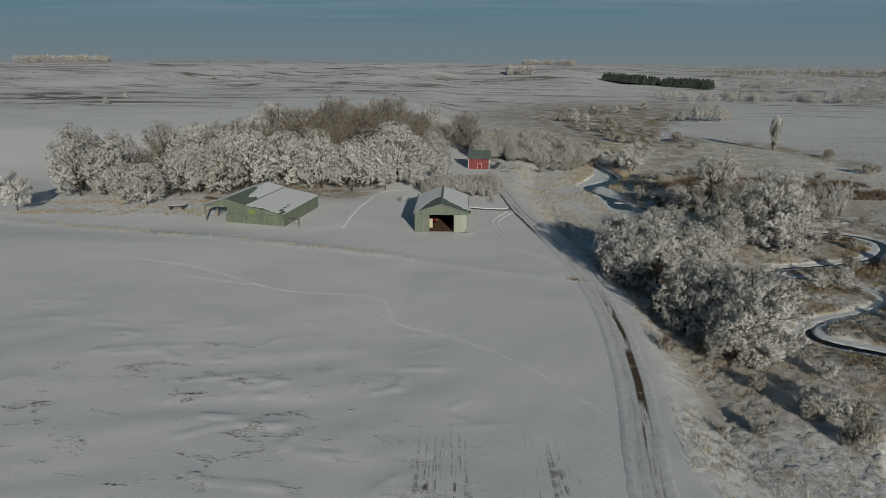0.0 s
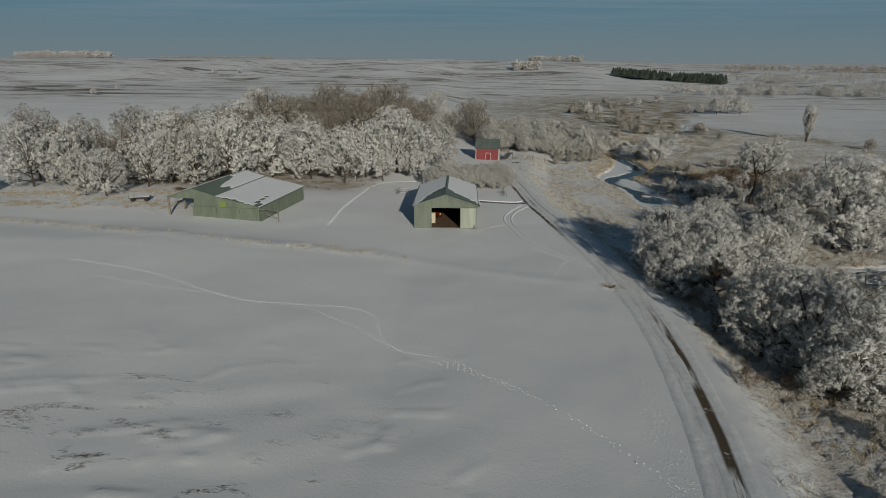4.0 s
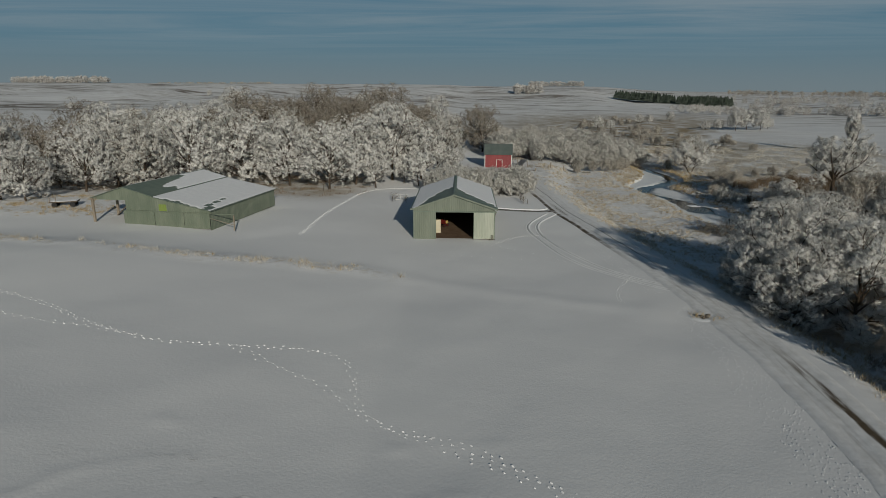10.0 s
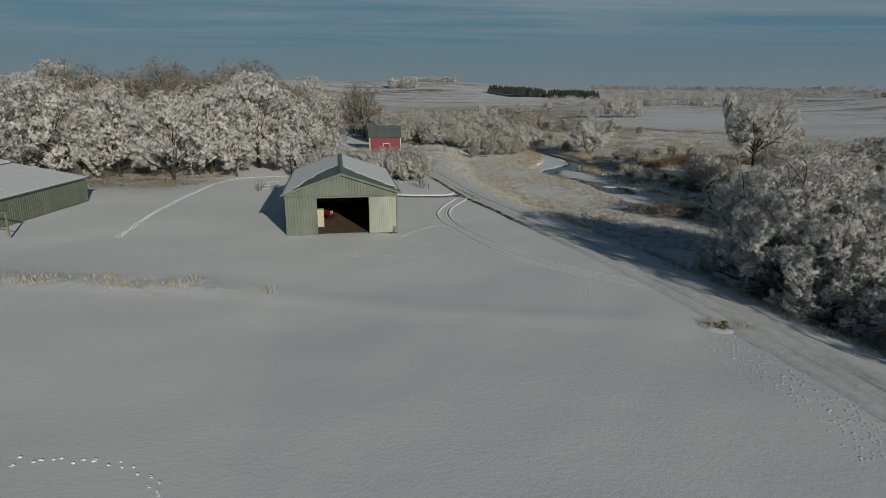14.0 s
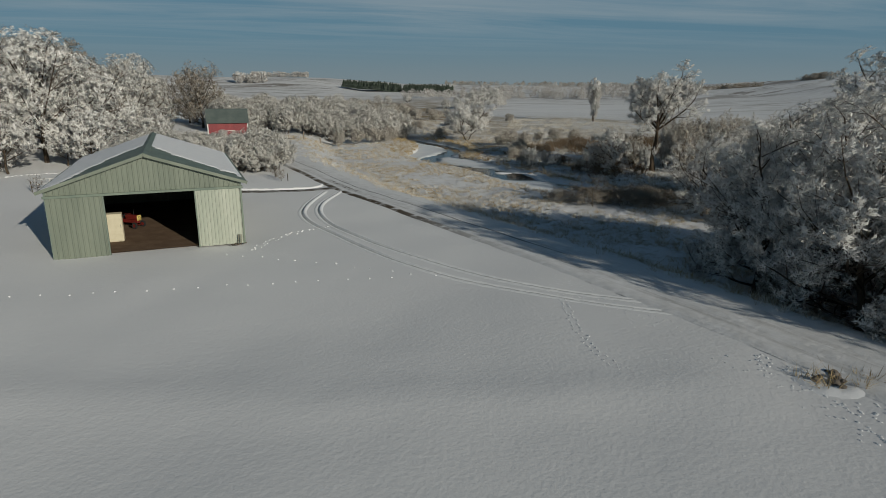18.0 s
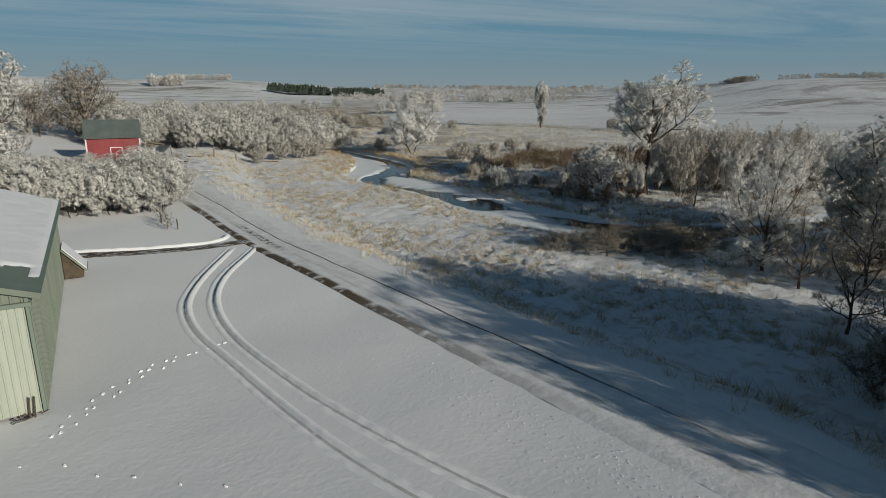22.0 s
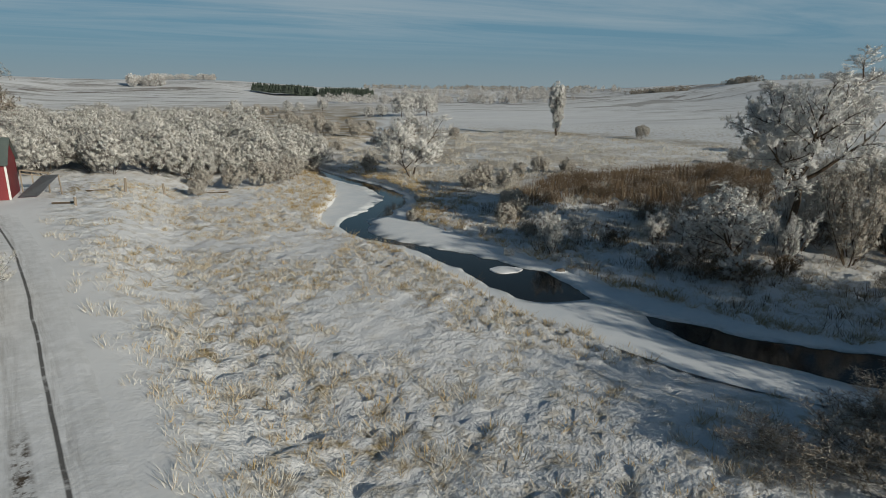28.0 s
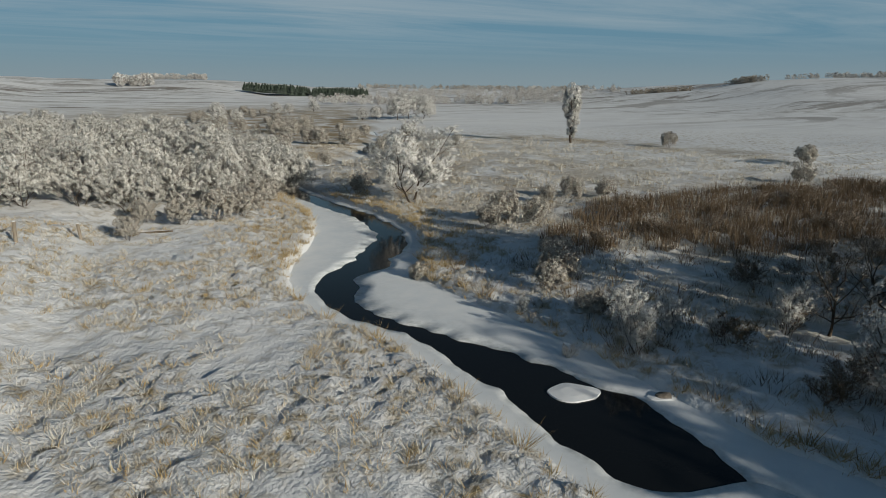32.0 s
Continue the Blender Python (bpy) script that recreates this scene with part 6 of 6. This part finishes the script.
def red_barn():
    base = pose(3.6, 212.0, ground_z(7, 214) - 0.02, 0, 0, -3.5)
    t = thing("red_barn", base, "small red wooden barn with green roof and white trim", "barn")
    W, D, EV, PK = 7.3, 6.6, 3.7, 6.0
    core = bmesh.new()
    box(core, 0.06, 0.06, 0, W - 0.06, D - 0.06, EV)
    part("wall", core, MAT["red"], t)
    gb = bmesh.new()
    prism(gb, [(0.06, EV), (D - 0.06, EV), (D / 2, PK - 0.1)], 0.06, W - 0.06)
    part("gable_wall", moved(gb, pose(W, 0, 0, 0, 0, 90)), MAT["red"], t)
    n = 22
    for k in range(n):
        z0, z1 = EV * k / n, EV * (k + 1) / n
        bm = bmesh.new()
        v = [bm.verts.new(c) for c in ((0, 0.058, z0 - 0.01), (W, 0.058, z0 - 0.01), (W, 0.0, z0), (0, 0.0, z0), (W, 0.035, z1), (0, 0.035, z1))]
        bm.faces.new((v[0], v[1], v[2], v[3]))
        bm.faces.new((v[3], v[2], v[4], v[5]))
        part("board", bm, MAT["red"], t)
    for x in (0.0, W - 0.16):
        bm = bmesh.new()
        box(bm, x - 0.02, -0.03, 0, x + 0.18, 0.02, EV, 0.01)
        part("corner_trim", bm, MAT["white"], t, "white corner board")
    bm = bmesh.new()
    box(bm, -0.1, -0.05, EV - 0.14, W + 0.1, -0.005, EV - 0.02, 0.01)
    part("eave_trim", bm, MAT["cream"], t)
    bm = bmesh.new()
    box(bm, 3.25, -0.05, 0.1, 4.65, -0.008, 2.05, 0.01)
    door = part("door", bm, MAT["red"], t)
    for x0, z0, x1, z1 in ((3.12, 0.08, 3.24, 2.16), (4.66, 0.08, 4.78, 2.16), (3.24, 2.05, 4.66, 2.16)):
        bm = bmesh.new()
        box(bm, x0, -0.07, z0, x1, -0.012, z1, 0.008)
        part("door_trim", bm, MAT["white"], door, "white door trim")
    m = pose(W, 0, 0, 0, 0, 90)
    for a, b in (((-0.35, EV - 0.22), (D / 2, PK)), ((D + 0.35, EV - 0.22), (D / 2, PK))):
        part("roof", moved(roof_slab(bmesh.new(), a, b, -0.2, W + 0.2, 0.08, False), m), MAT["barn_roof"], t)
    # collapsed lean-to beside it
    c = thing("collapsed_lean_to", base @ pose(W + 0.4, 1.2, 0), "collapsed lean-to roof of grey sheet metal and boards", "lean-to")
    bm = bmesh.new()
    v = [bm.verts.new(p) for p in ((0.1, -0.6, 0.15), (1.9, -0.9, 0.2), (3.9, 0.9, 2.1), (2.2, 1.5, 2.0))]
    bm.faces.new(v)
    bmesh.ops.solidify(bm, geom=bm.faces[:], thickness=0.07)
    part("fallen_roof", bm, MAT["steel"], c)
    for a, b in (((0.2, 2.2, 2.6), (3.0, 2.2, 2.1)), ((0.2, 2.6, 2.2), (3.2, 2.4, 1.7)), ((3.75, 0.9, 2.05), (3.9, 0.5, 0)), ((0.2, 2.2, 0), (0.2, 2.2, 2.6)), ((1.2, 2.5, 0), (1.2, 2.5, 2.3)), ((2.6, 2.4, 0), (2.7, 2.3, 2.2))):
        bm = bmesh.new()
        beam(bm, a, b, 0.12)
        part("beam", bm, MAT["wood"], c)
    for k in range(7):
        bm = bmesh.new()
        beam(bm, (0.3 + k * 0.35, 2.0, 2.55 - k * 0.07), (0.5 + k * 0.35, 4.2, 2.5 - k * 0.07), 0.28, 0.03)
        part("board", bm, MAT["wood"], c)


red_barn()


def farmhouse():
    """A cream-sided cottage glimpsed between the trees."""
    t = thing("cottage", pose(-37, 203.5, ground_z(-34, 206) - 0.1, 0, 0, -6), "cream-sided cottage with snowy roof among the trees", "house")
    bm = bmesh.new()
    box(bm, 0, 0, 0, 8, 7, 2.9)
    prism(bm, [(0, 2.9), (8, 2.9), (4, 5.0)], 0.0, 7.0)
    part("wall", bm, MAT["white"], t)
    for a, b in (((-0.4, 2.75), (4, 5.05)), ((8.4, 2.75), (4, 5.05))):
        part("roof", roof_slab(bmesh.new(), a, b, -0.4, 7.4), MAT["snow"], t)
    for x in (1.4, 5.2):
        bm = bmesh.new()
        box(bm, x, -0.05, 1.0, x + 1.2, 0.0, 2.2)
        w = part("window", bm, MAT["glass"], t)
        bm = bmesh.new()
        box(bm, x - 0.08, -0.08, 0.9, x + 1.28, -0.05, 1.0)
        part("sill", bm, MAT["white"], w)


farmhouse()

# ---------------------------------------------------------------- marks in the snow


def smooth_line(points, step=0.3):
    return resample(np.array(points, float), step)


def tyre_tracks():
    a = [(12.6, 152.6), (12.0, 151.4), (9.5, 145.8), (8.1, 141.8), (7.7, 139.3), (7.8, 136.1), (8.5, 132.7), (9.3, 128.3), (10.3, 123.6), (12.0, 119.0), (14.3, 115.2), (17.3, 111.4), (20.5, 108.4)]
    b = [(14.3, 152.4), (13.6, 151.0), (11.0, 146.1), (9.7, 142.6), (9.1, 139.1), (9.2, 135.3), (9.8, 131.4), (11.1, 126.0), (13.0, 120.7), (15.1, 115.9), (18.5, 111.9), (21.6, 109.4)]
    off = [-0.46, -0.34, -0.22, -0.13, -0.06, 0.06, 0.13, 0.22, 0.32, 0.42]
    for line in (a, b):
        l = smooth_line(line, 0.2)
        n = len(l)
        fade = np.clip((n - np.arange(n)) / (n * 0.45), 0.25, 1.0)[:, None] * np.clip(np.arange(n) / 8, 0.2, 1)[:, None]
        prof = np.array([-0.02, 0.05, 0.12, 0.10, 0.010, 0.008, 0.035, 0.04, 0.015, -0.02])[None]
        h = prof * fade + 0.014 * waves(l[:, :1] * 1.0 + np.array(off)[None] * 3, l[:, 1:2] + np.array(off)[None], 81, 0.9, 2) * (np.abs(np.array(off)) < 0.4) + 0.004
        h[:, 0] = h[:, -1] = -0.03
        me = ribbon("tyre_track", l, off, h, MAT["crisp"])
        me.materials.append(MAT["rut"])
        idx = np.zeros(len(me.polygons), np.int32)
        k = len(off) - 1
        idx[4::k] = 1
        me.polygons.foreach_set("material_index", idx)
        tagged(new("tyre_track", me), "deep tyre rut pressed through fresh snow", "tyre track", "tyre tracks", "structure")


def lane():
    """The muddy side lane from the track to the shed, with a scraped snow ridge."""
    l = smooth_line([(15.4, 154.2), (12.5, 153.7), (9, 153.7), (6, 154.1), (2.4, 155.0)], 0.25)
    off = [-0.75, -0.6, -0.3, 0.0, 0.3, 0.6, 0.75]
    h = np.tile(np.array([-0.03, 0.02, 0.035, 0.03, 0.035, 0.02, -0.03]), (len(l), 1))
    h[:, 1:-1] += 0.02 * waves(l[:, :1] + np.array(off[1:-1])[None] * 2, l[:, 1:2], 91, 1.0, 2)
    tagged(new("lane", ribbon("lane", l, off, h, MAT["lane"])), "scraped side lane of frozen mud and snow", "lane", kind="structure")
    ridge = smooth_line([(13.0, 156.3), (12.6, 155.3), (11.3, 154.75), (9, 154.7), (6, 155.1), (2.2, 156.0)], 0.2)
    off = [-0.26, -0.16, -0.05, 0.06, 0.16, 0.26]
    h = np.tile(np.array([-0.03, 0.09, 0.17, 0.16, 0.08, -0.03]), (len(ridge), 1)) * (1 + 0.25 * waves(ridge[:, :1], ridge[:, 1:2], 92, 1.5, 2))
    tagged(new("snow_ridge", ribbon("snow_ridge", ridge, off, h, MAT["crisp"])), "low ploughed snow ridge beside the lane", "snow ridge", kind="structure")


def lane_material():
    m = Nodes("lane_mud_and_snow", 0.85, spec=0.2)
    v = m.coords()
    f = m.ramp(m.noise(2.6, 5, 0.7, m.coords((0.5, 1.6, 1), rot=-4)), 0.47, 0.62)
    m.colour(m.mix(f, m.mix(m.noise(6, 4, 0.7, v), (0.045, 0.033, 0.022), (0.13, 0.10, 0.07)), (0.62, 0.62, 0.62)))
    m.bump(m.noise(7, 4, 0.6, v), 0.6, 0.05)
    return m.mat


MAT["lane"] = lane_material()
tyre_tracks()
lane()


def prints(name, line, stride, size, label, seed, double=True, jitter=0.12, rings=((1.25, -0.015), (0.95, 0.032), (0.5, 0.008))):
    """A trail of footprints: dents with a broken snow lip, as one thing."""
    l = resample(np.array(line, float), stride)
    r = np.random.RandomState(seed)
    t = np.gradient(l, axis=0)
    t /= np.hypot(t[:, 0], t[:, 1])[:, None]
    bm_v, bm_f = [], []
    k = 7
    for i, (p, d) in enumerate(zip(l, t)):
        nrm = np.array([d[1], -d[0]])
        size_ = size * 0.52
        c = p + nrm * (0.14 * (1 if i % 2 else -1) if double else 0) + r.normal(0, jitter, 2)
        s = size_ * r.uniform(0.7, 1.3)
        z = ground_z(*c)
        base = len(bm_v)
        for ring, (rad, hh) in enumerate(rings):
            for j in range(k):
                a = 6.283 * j / k
                q = c + d * math.cos(a) * rad * s * 1.5 + nrm * math.sin(a) * rad * s * 0.8
                lift = hh * (1.25 if ring == 1 else 1) * r.uniform(0.7, 1.2)
                bm_v.append((q[0], q[1], z + lift))
        for ring in range(2):
            for j in range(k):
                o = base + ring * k
                bm_f.append((o + j, o + (j + 1) % k, o + k + (j + 1) % k, o + k + j))
        bm_f.append(tuple(base + 2 * k + j for j in range(k)))
    me = mesh_from(name, bm_v, bm_f, MAT["crisp"], False)
    tagged(new(name, me), label, "footprints", kind="stuff")


prints("footprints", [(-56, 102), (-48.8, 99.7), (-43.9, 98.8), (-39.8, 97.2), (-35.0, 94.3), (-30.8, 92.2), (-27.0, 91.0), (-22.7, 90.9), (-16.2, 91.3), (-14.0, 91.3), (-12.1, 90.7), (-10.6, 88.9), (-10.0, 86.9), (-9.5, 83.4), (-7.1, 80.8), (-4.2, 79.8), (-1.5, 78.8), (1.0, 76.5), (4.7, 73.8), (8.5, 69.5), (13.2, 63.3), (16, 59)], 0.38, 0.10, "line of deer tracks across the snowy field", 1)
prints("footprints", [(-20.5, 91.0), (-16.3, 88.3), (-12.0, 85.6), (-8.9, 82.3), (-5.8, 80.1), (1.5, 75.6), (6, 72)], 0.5, 0.085, "fainter deer tracks beside the main line", 2)
prints("footprints", [(-48, 95.5), (-42.4, 94.3), (-34.4, 92.7), (-27.7, 91.5)], 0.5, 0.085, "fainter deer tracks beside the main line", 9)
prints("footprints", [(-25.2, 130), (-24.9, 136.4), (-24.9, 142.9), (-24.5, 150.9), (-23.4, 158.3), (-22.9, 167.2), (-20.7, 174.1), (-15.3, 176.1), (-8, 177)], 0.26, 0.17, "well-trodden footpath from the yard to the grove", 3)
prints("footprints", [(2.6, 129.0), (4.4, 132.1), (6.0, 133.4), (9.2, 134.6)], 0.3, 0.09, "footprints from the shed to the tyre tracks", 4)
prints("footprints", [(0.8, 128.4), (3.4, 126.5), (7.3, 123.2), (10, 120.2), (13.5, 117.6)], 1.3, 0.06, "widely spaced hare bounds across the yard", 5, False)
prints("footprints", [(-10, 123.5), (-4.6, 122.4), (-0.8, 121.7), (4.3, 120.5), (10.1, 119.4)], 1.3, 0.05, "faint small tracks across the yard", 6, False)
prints("footprints", [(16.3, 113), (15.2, 110.6), (14.0, 108), (13.5, 105.8), (14.0, 103.4)], 0.22, 0.05, "curved small animal trail beside the track", 7, True, 0.05)
prints("footprints", [(28, 195), (31, 201), (33, 207), (36, 210.5)], 0.4, 0.10, "animal trail over the creek meadow", 8)
LUMP = ((1.1, -0.015), (0.8, 0.018), (0.4, 0.03))
for k, (x0, w) in enumerate(((-4.6, 1.2), (-3.6, 1.2), (-2.8, 1.0))):
    rr = random.Random(60 + k)
    pts = [(float(road_x(y)) + x0 + rr.uniform(-0.1, 0.1), y) for y in np.arange(26, 106, 6)]
    prints("snow_crumbs", pts, 0.14, 0.085, "crumbled snow thrown up beside the track", 30 + k, True, w * 0.45, LUMP)
prints("snow_crumbs", [(float(road_x(y)) - 3.4 - 0.02 * (y - 105), y) for y in np.arange(108, 136, 5)], 0.05, 0.035, "crumbled snow thrown up beside the track", 40, True, 0.8, LUMP)

# ---------------------------------------------------------------- small things in the yard and the field


def stump_hollow():
    x, y = 20.3, 101.2
    t = thing("rock_pile", pose(x, y, ground_z(x, y)), "snowy hollow with brown stones and dry weeds", "rock pile")
    rr = random.Random(9)
    for k in range(11):
        bm = bmesh.new()
        bmesh.ops.create_icosphere(bm, subdivisions=2, radius=1)
        off = Vector((rr.uniform(0, 9), k * 3.1, 0))
        s = rr.uniform(0.08, 0.19)
        for v in bm.verts:
            v.co *= 1 + 0.35 * noise.noise(v.co * 1.3 + off)
            v.co = Vector((v.co.x * s * 1.2, v.co.y * s, v.co.z * s * 0.75))
        a = rr.uniform(0, 6.28)
        part("stone", moved(bm, pose(math.cos(a) * rr.uniform(0.2, 1.0), math.sin(a) * rr.uniform(0.2, 0.8), s * 0.35)), MAT["stone"], t)
    bm = bmesh.new()
    ring = []
    for rad, hh in ((1.45, -0.04), (1.1, 0.04), (0.8, 0.07), (0.5, 0.0)):
        ring.append([bm.verts.new((rad * 1.15 * math.cos(6.283 * j / 26) * (1 + 0.1 * math.sin(3 * j)), rad * math.sin(6.283 * j / 26), hh * (1 + 0.4 * math.sin(j * 1.7)))) for j in range(26)])
    for a, b in zip(ring, ring[1:]):
        for j in range(26):
            bm.faces.new((a[j], a[(j + 1) % 26], b[(j + 1) % 26], b[j]))
    part("snow_rim", bm, MAT["snow"], t).data.polygons.foreach_set("use_smooth", [True] * 78)
    tuft_field("stone_weeds", [(x + rr.uniform(-1, 1.6), y + rr.uniform(-0.9, 0.9), rr.uniform(.6, 1.3)) for _ in range(16)], 12, 0.5, 0.03, 0.2, 44, "straw", "dry weeds round the field stones", 0.8)


MAT["stone"] = simple("field_stone", (0.10, 0.085, 0.07), (0.22, 0.19, 0.16), 4.0, 0.9, bump=0.05)
stump_hollow()


def posts():
    for x, y, h, lean in ((21.3, 211.8, 1.75, 3), (25.7, 216.4, 1.6, -4), (16.5, 205, 0.9, 2)):
        t = thing("fence_post", pose(x, y, ground_z(x, y) - 0.1, lean, lean, 0), "weathered wooden fence post in the snow", "fence post", "fence posts")
        bm = bmesh.new()
        rod(bm, (0, 0, 0), (0, 0, h), 0.14, 10)
        part("post", bm, MAT["wood"], t)
        bm = bmesh.new()
        rod(bm, (0, 0, h), (0, 0, h + 0.05), 0.12, 10)
        part("snow_cap", bm, MAT["snow"], t)
    for x, y, h in ((9.9, 160.4, 0.95), (8.6, 169.4, 1.0), (-12.8, 158.5, 1.2), (-15.4, 159.5, 1.2), (-30.4, 168.5, 1.5), (9.0, 164.2, 0.9)):
        t = thing("steel_post", pose(x, y, ground_z(x, y) - 0.05, 4, -3, 20), "thin rusty steel fence post", "fence post", "steel posts")
        bm = bmesh.new()
        box(bm, -0.02, -0.03, 0, 0.02, 0.03, h)
        box(bm, -0.005, -0.03, 0, 0.05, 0.0, h)
        part("stake", bm, MAT["dark_wood"], t)
    t = thing("gate_frame", pose(-14.1, 161.4, ground_z(-14.1, 161.4), 0, 0, 15), "small pale tube gate frame standing in snow", "gate")
    for a, b in (((-1.3, 0, 0), (-1.3, 0, 1.15)), ((1.3, 0, 0), (1.3, 0, 1.15)), ((-1.3, 0, 1.1), (1.3, 0, 1.1)), ((-1.3, 0, 0.6), (1.3, 0, 0.6)), ((-1.3, 0, 0.15), (1.3, 0, 0.15)), ((0, 0, 0.15), (0, 0, 1.1))):
        bm = bmesh.new()
        rod(bm, a, b, 0.03, 8)
        part("rail", bm, MAT["white"], t)
    for x, y, s in ((9.2, 160.7, .45), (9.0, 163.5, .4), (-15.0, 160.2, .5), (-13, 160.4, .4)):
        plant(("bare", 0), x, y, s * 0.55, label="little bare sapling beside a stake", category="sapling", group="saplings", name="sapling")


posts()


WAGON = (-66.5, 142.0)


def wagon():
    x, y = WAGON
    t = thing("hay_wagon", pose(x, y, ground_z(x, y), 0, 0, 18), "derelict flat hay wagon, dark boards dusted with snow", "wagon")
    bm = bmesh.new()
    box(bm, -2.0, -0.95, 0.75, 2.0, 0.95, 0.92, 0.02)
    part("bed", bm, MAT["dark_wood"], t)
    bm = bmesh.new()
    box(bm, -1.95, -0.9, 0.925, 1.95, 0.9, 1.0, 0.03)
    part("snow_cover", bm, MAT["snow"], t)
    for sx in (-1.3, 1.3):
        bm = bmesh.new()
        rod(bm, (sx, -0.85, 0.4), (sx, 0.85, 0.4), 0.05)
        part("axle", bm, MAT["dark_wood"], t)
        for sy in (-0.85, 0.85):
            bm = bmesh.new()
            bmesh.ops.create_cone(bm, cap_ends=True, segments=16, radius1=0.4, radius2=0.4, depth=0.16, matrix=pose(sx, sy, 0.4, 90))
            part("wheel", bm, MAT["tyre"], t)
    for sx in (-1.9, -1.0):
        bm = bmesh.new()
        beam(bm, (sx, -0.9, 0.9), (sx, -0.9, 1.7), 0.08)
        part("stake", bm, MAT["wood"], t)
    j = thing("scrap_pile", pose(-62.0, 152.5, ground_z(-62, 152.5), 0, 0, 10), "low pile of dark planks and scrap by the shed", "scrap pile")
    rr = random.Random(12)
    for k in range(16):
        bm = bmesh.new()
        a = Vector((rr.uniform(-1.8, 1.8), rr.uniform(-0.8, 0.8), 0.1 + k * 0.045))
        d = Vector((rr.uniform(1.2, 2.2), rr.uniform(-0.5, 0.5), rr.uniform(-0.1, 0.25)))
        beam(bm, a - d / 2, a + d / 2, 0.22, 0.06)
        part("plank", bm, MAT["dark_wood"], j)


wagon()
for k, (pts, label) in enumerate((([(17.5, 213.5, 0.2), (19.8, 213.0, 0.25)], "dark fallen log beside the lean-to"), ([(14.5, 206.5, 0.1), (16.5, 206.0, 0.15)], "dark plank lying in the snow"), ([(30.5, 219.0, 0.5), (33.5, 218.4, 0.2)], "snow-topped fallen trunk under the willows"), ([(50.2, 147.0, -1.9), (46.8, 149.6, -2.6)], "dead branch over the creek edge"))):
    (x0, y0, _), (x1, y1, _) = pts
    t = thing("fallen_log", pose(0, 0, 0), label, "log", "fallen logs")
    bm = bmesh.new()
    rod(bm, (x0, y0, ground_z(x0, y0) + 0.12), (x1, y1, ground_z(x1, y1) + 0.12), 0.11, 9)
    part("trunk", bm, MAT["dark_wood"], t)
    bm = bmesh.new()
    rod(bm, (x0, y0, ground_z(x0, y0) + 0.19), (x1, y1, ground_z(x1, y1) + 0.19), 0.05, 7)
    part("snow_cover", bm, MAT["snow"], t)
rock = thing("creek_rock", pose(50.0, 172.3, WATER_Z, 0, 0, -30), "snow-ringed dark rock at the ice edge", "rock")
for name, mat, s, dz in (("stone", "stone", (0.45, 0.3, 0.22), 0.12), ("snow_ring", "snow", (0.95, 0.45, 0.12), 0.05)):
    bm = bmesh.new()
    bmesh.ops.create_icosphere(bm, subdivisions=2, radius=1)
    for v in bm.verts:
        v.co *= 1 + 0.25 * noise.noise(v.co * 1.7)
        v.co = Vector((v.co.x * s[0], v.co.y * s[1], v.co.z * s[2] + dz))
    part(name, bm, MAT[mat], rock)
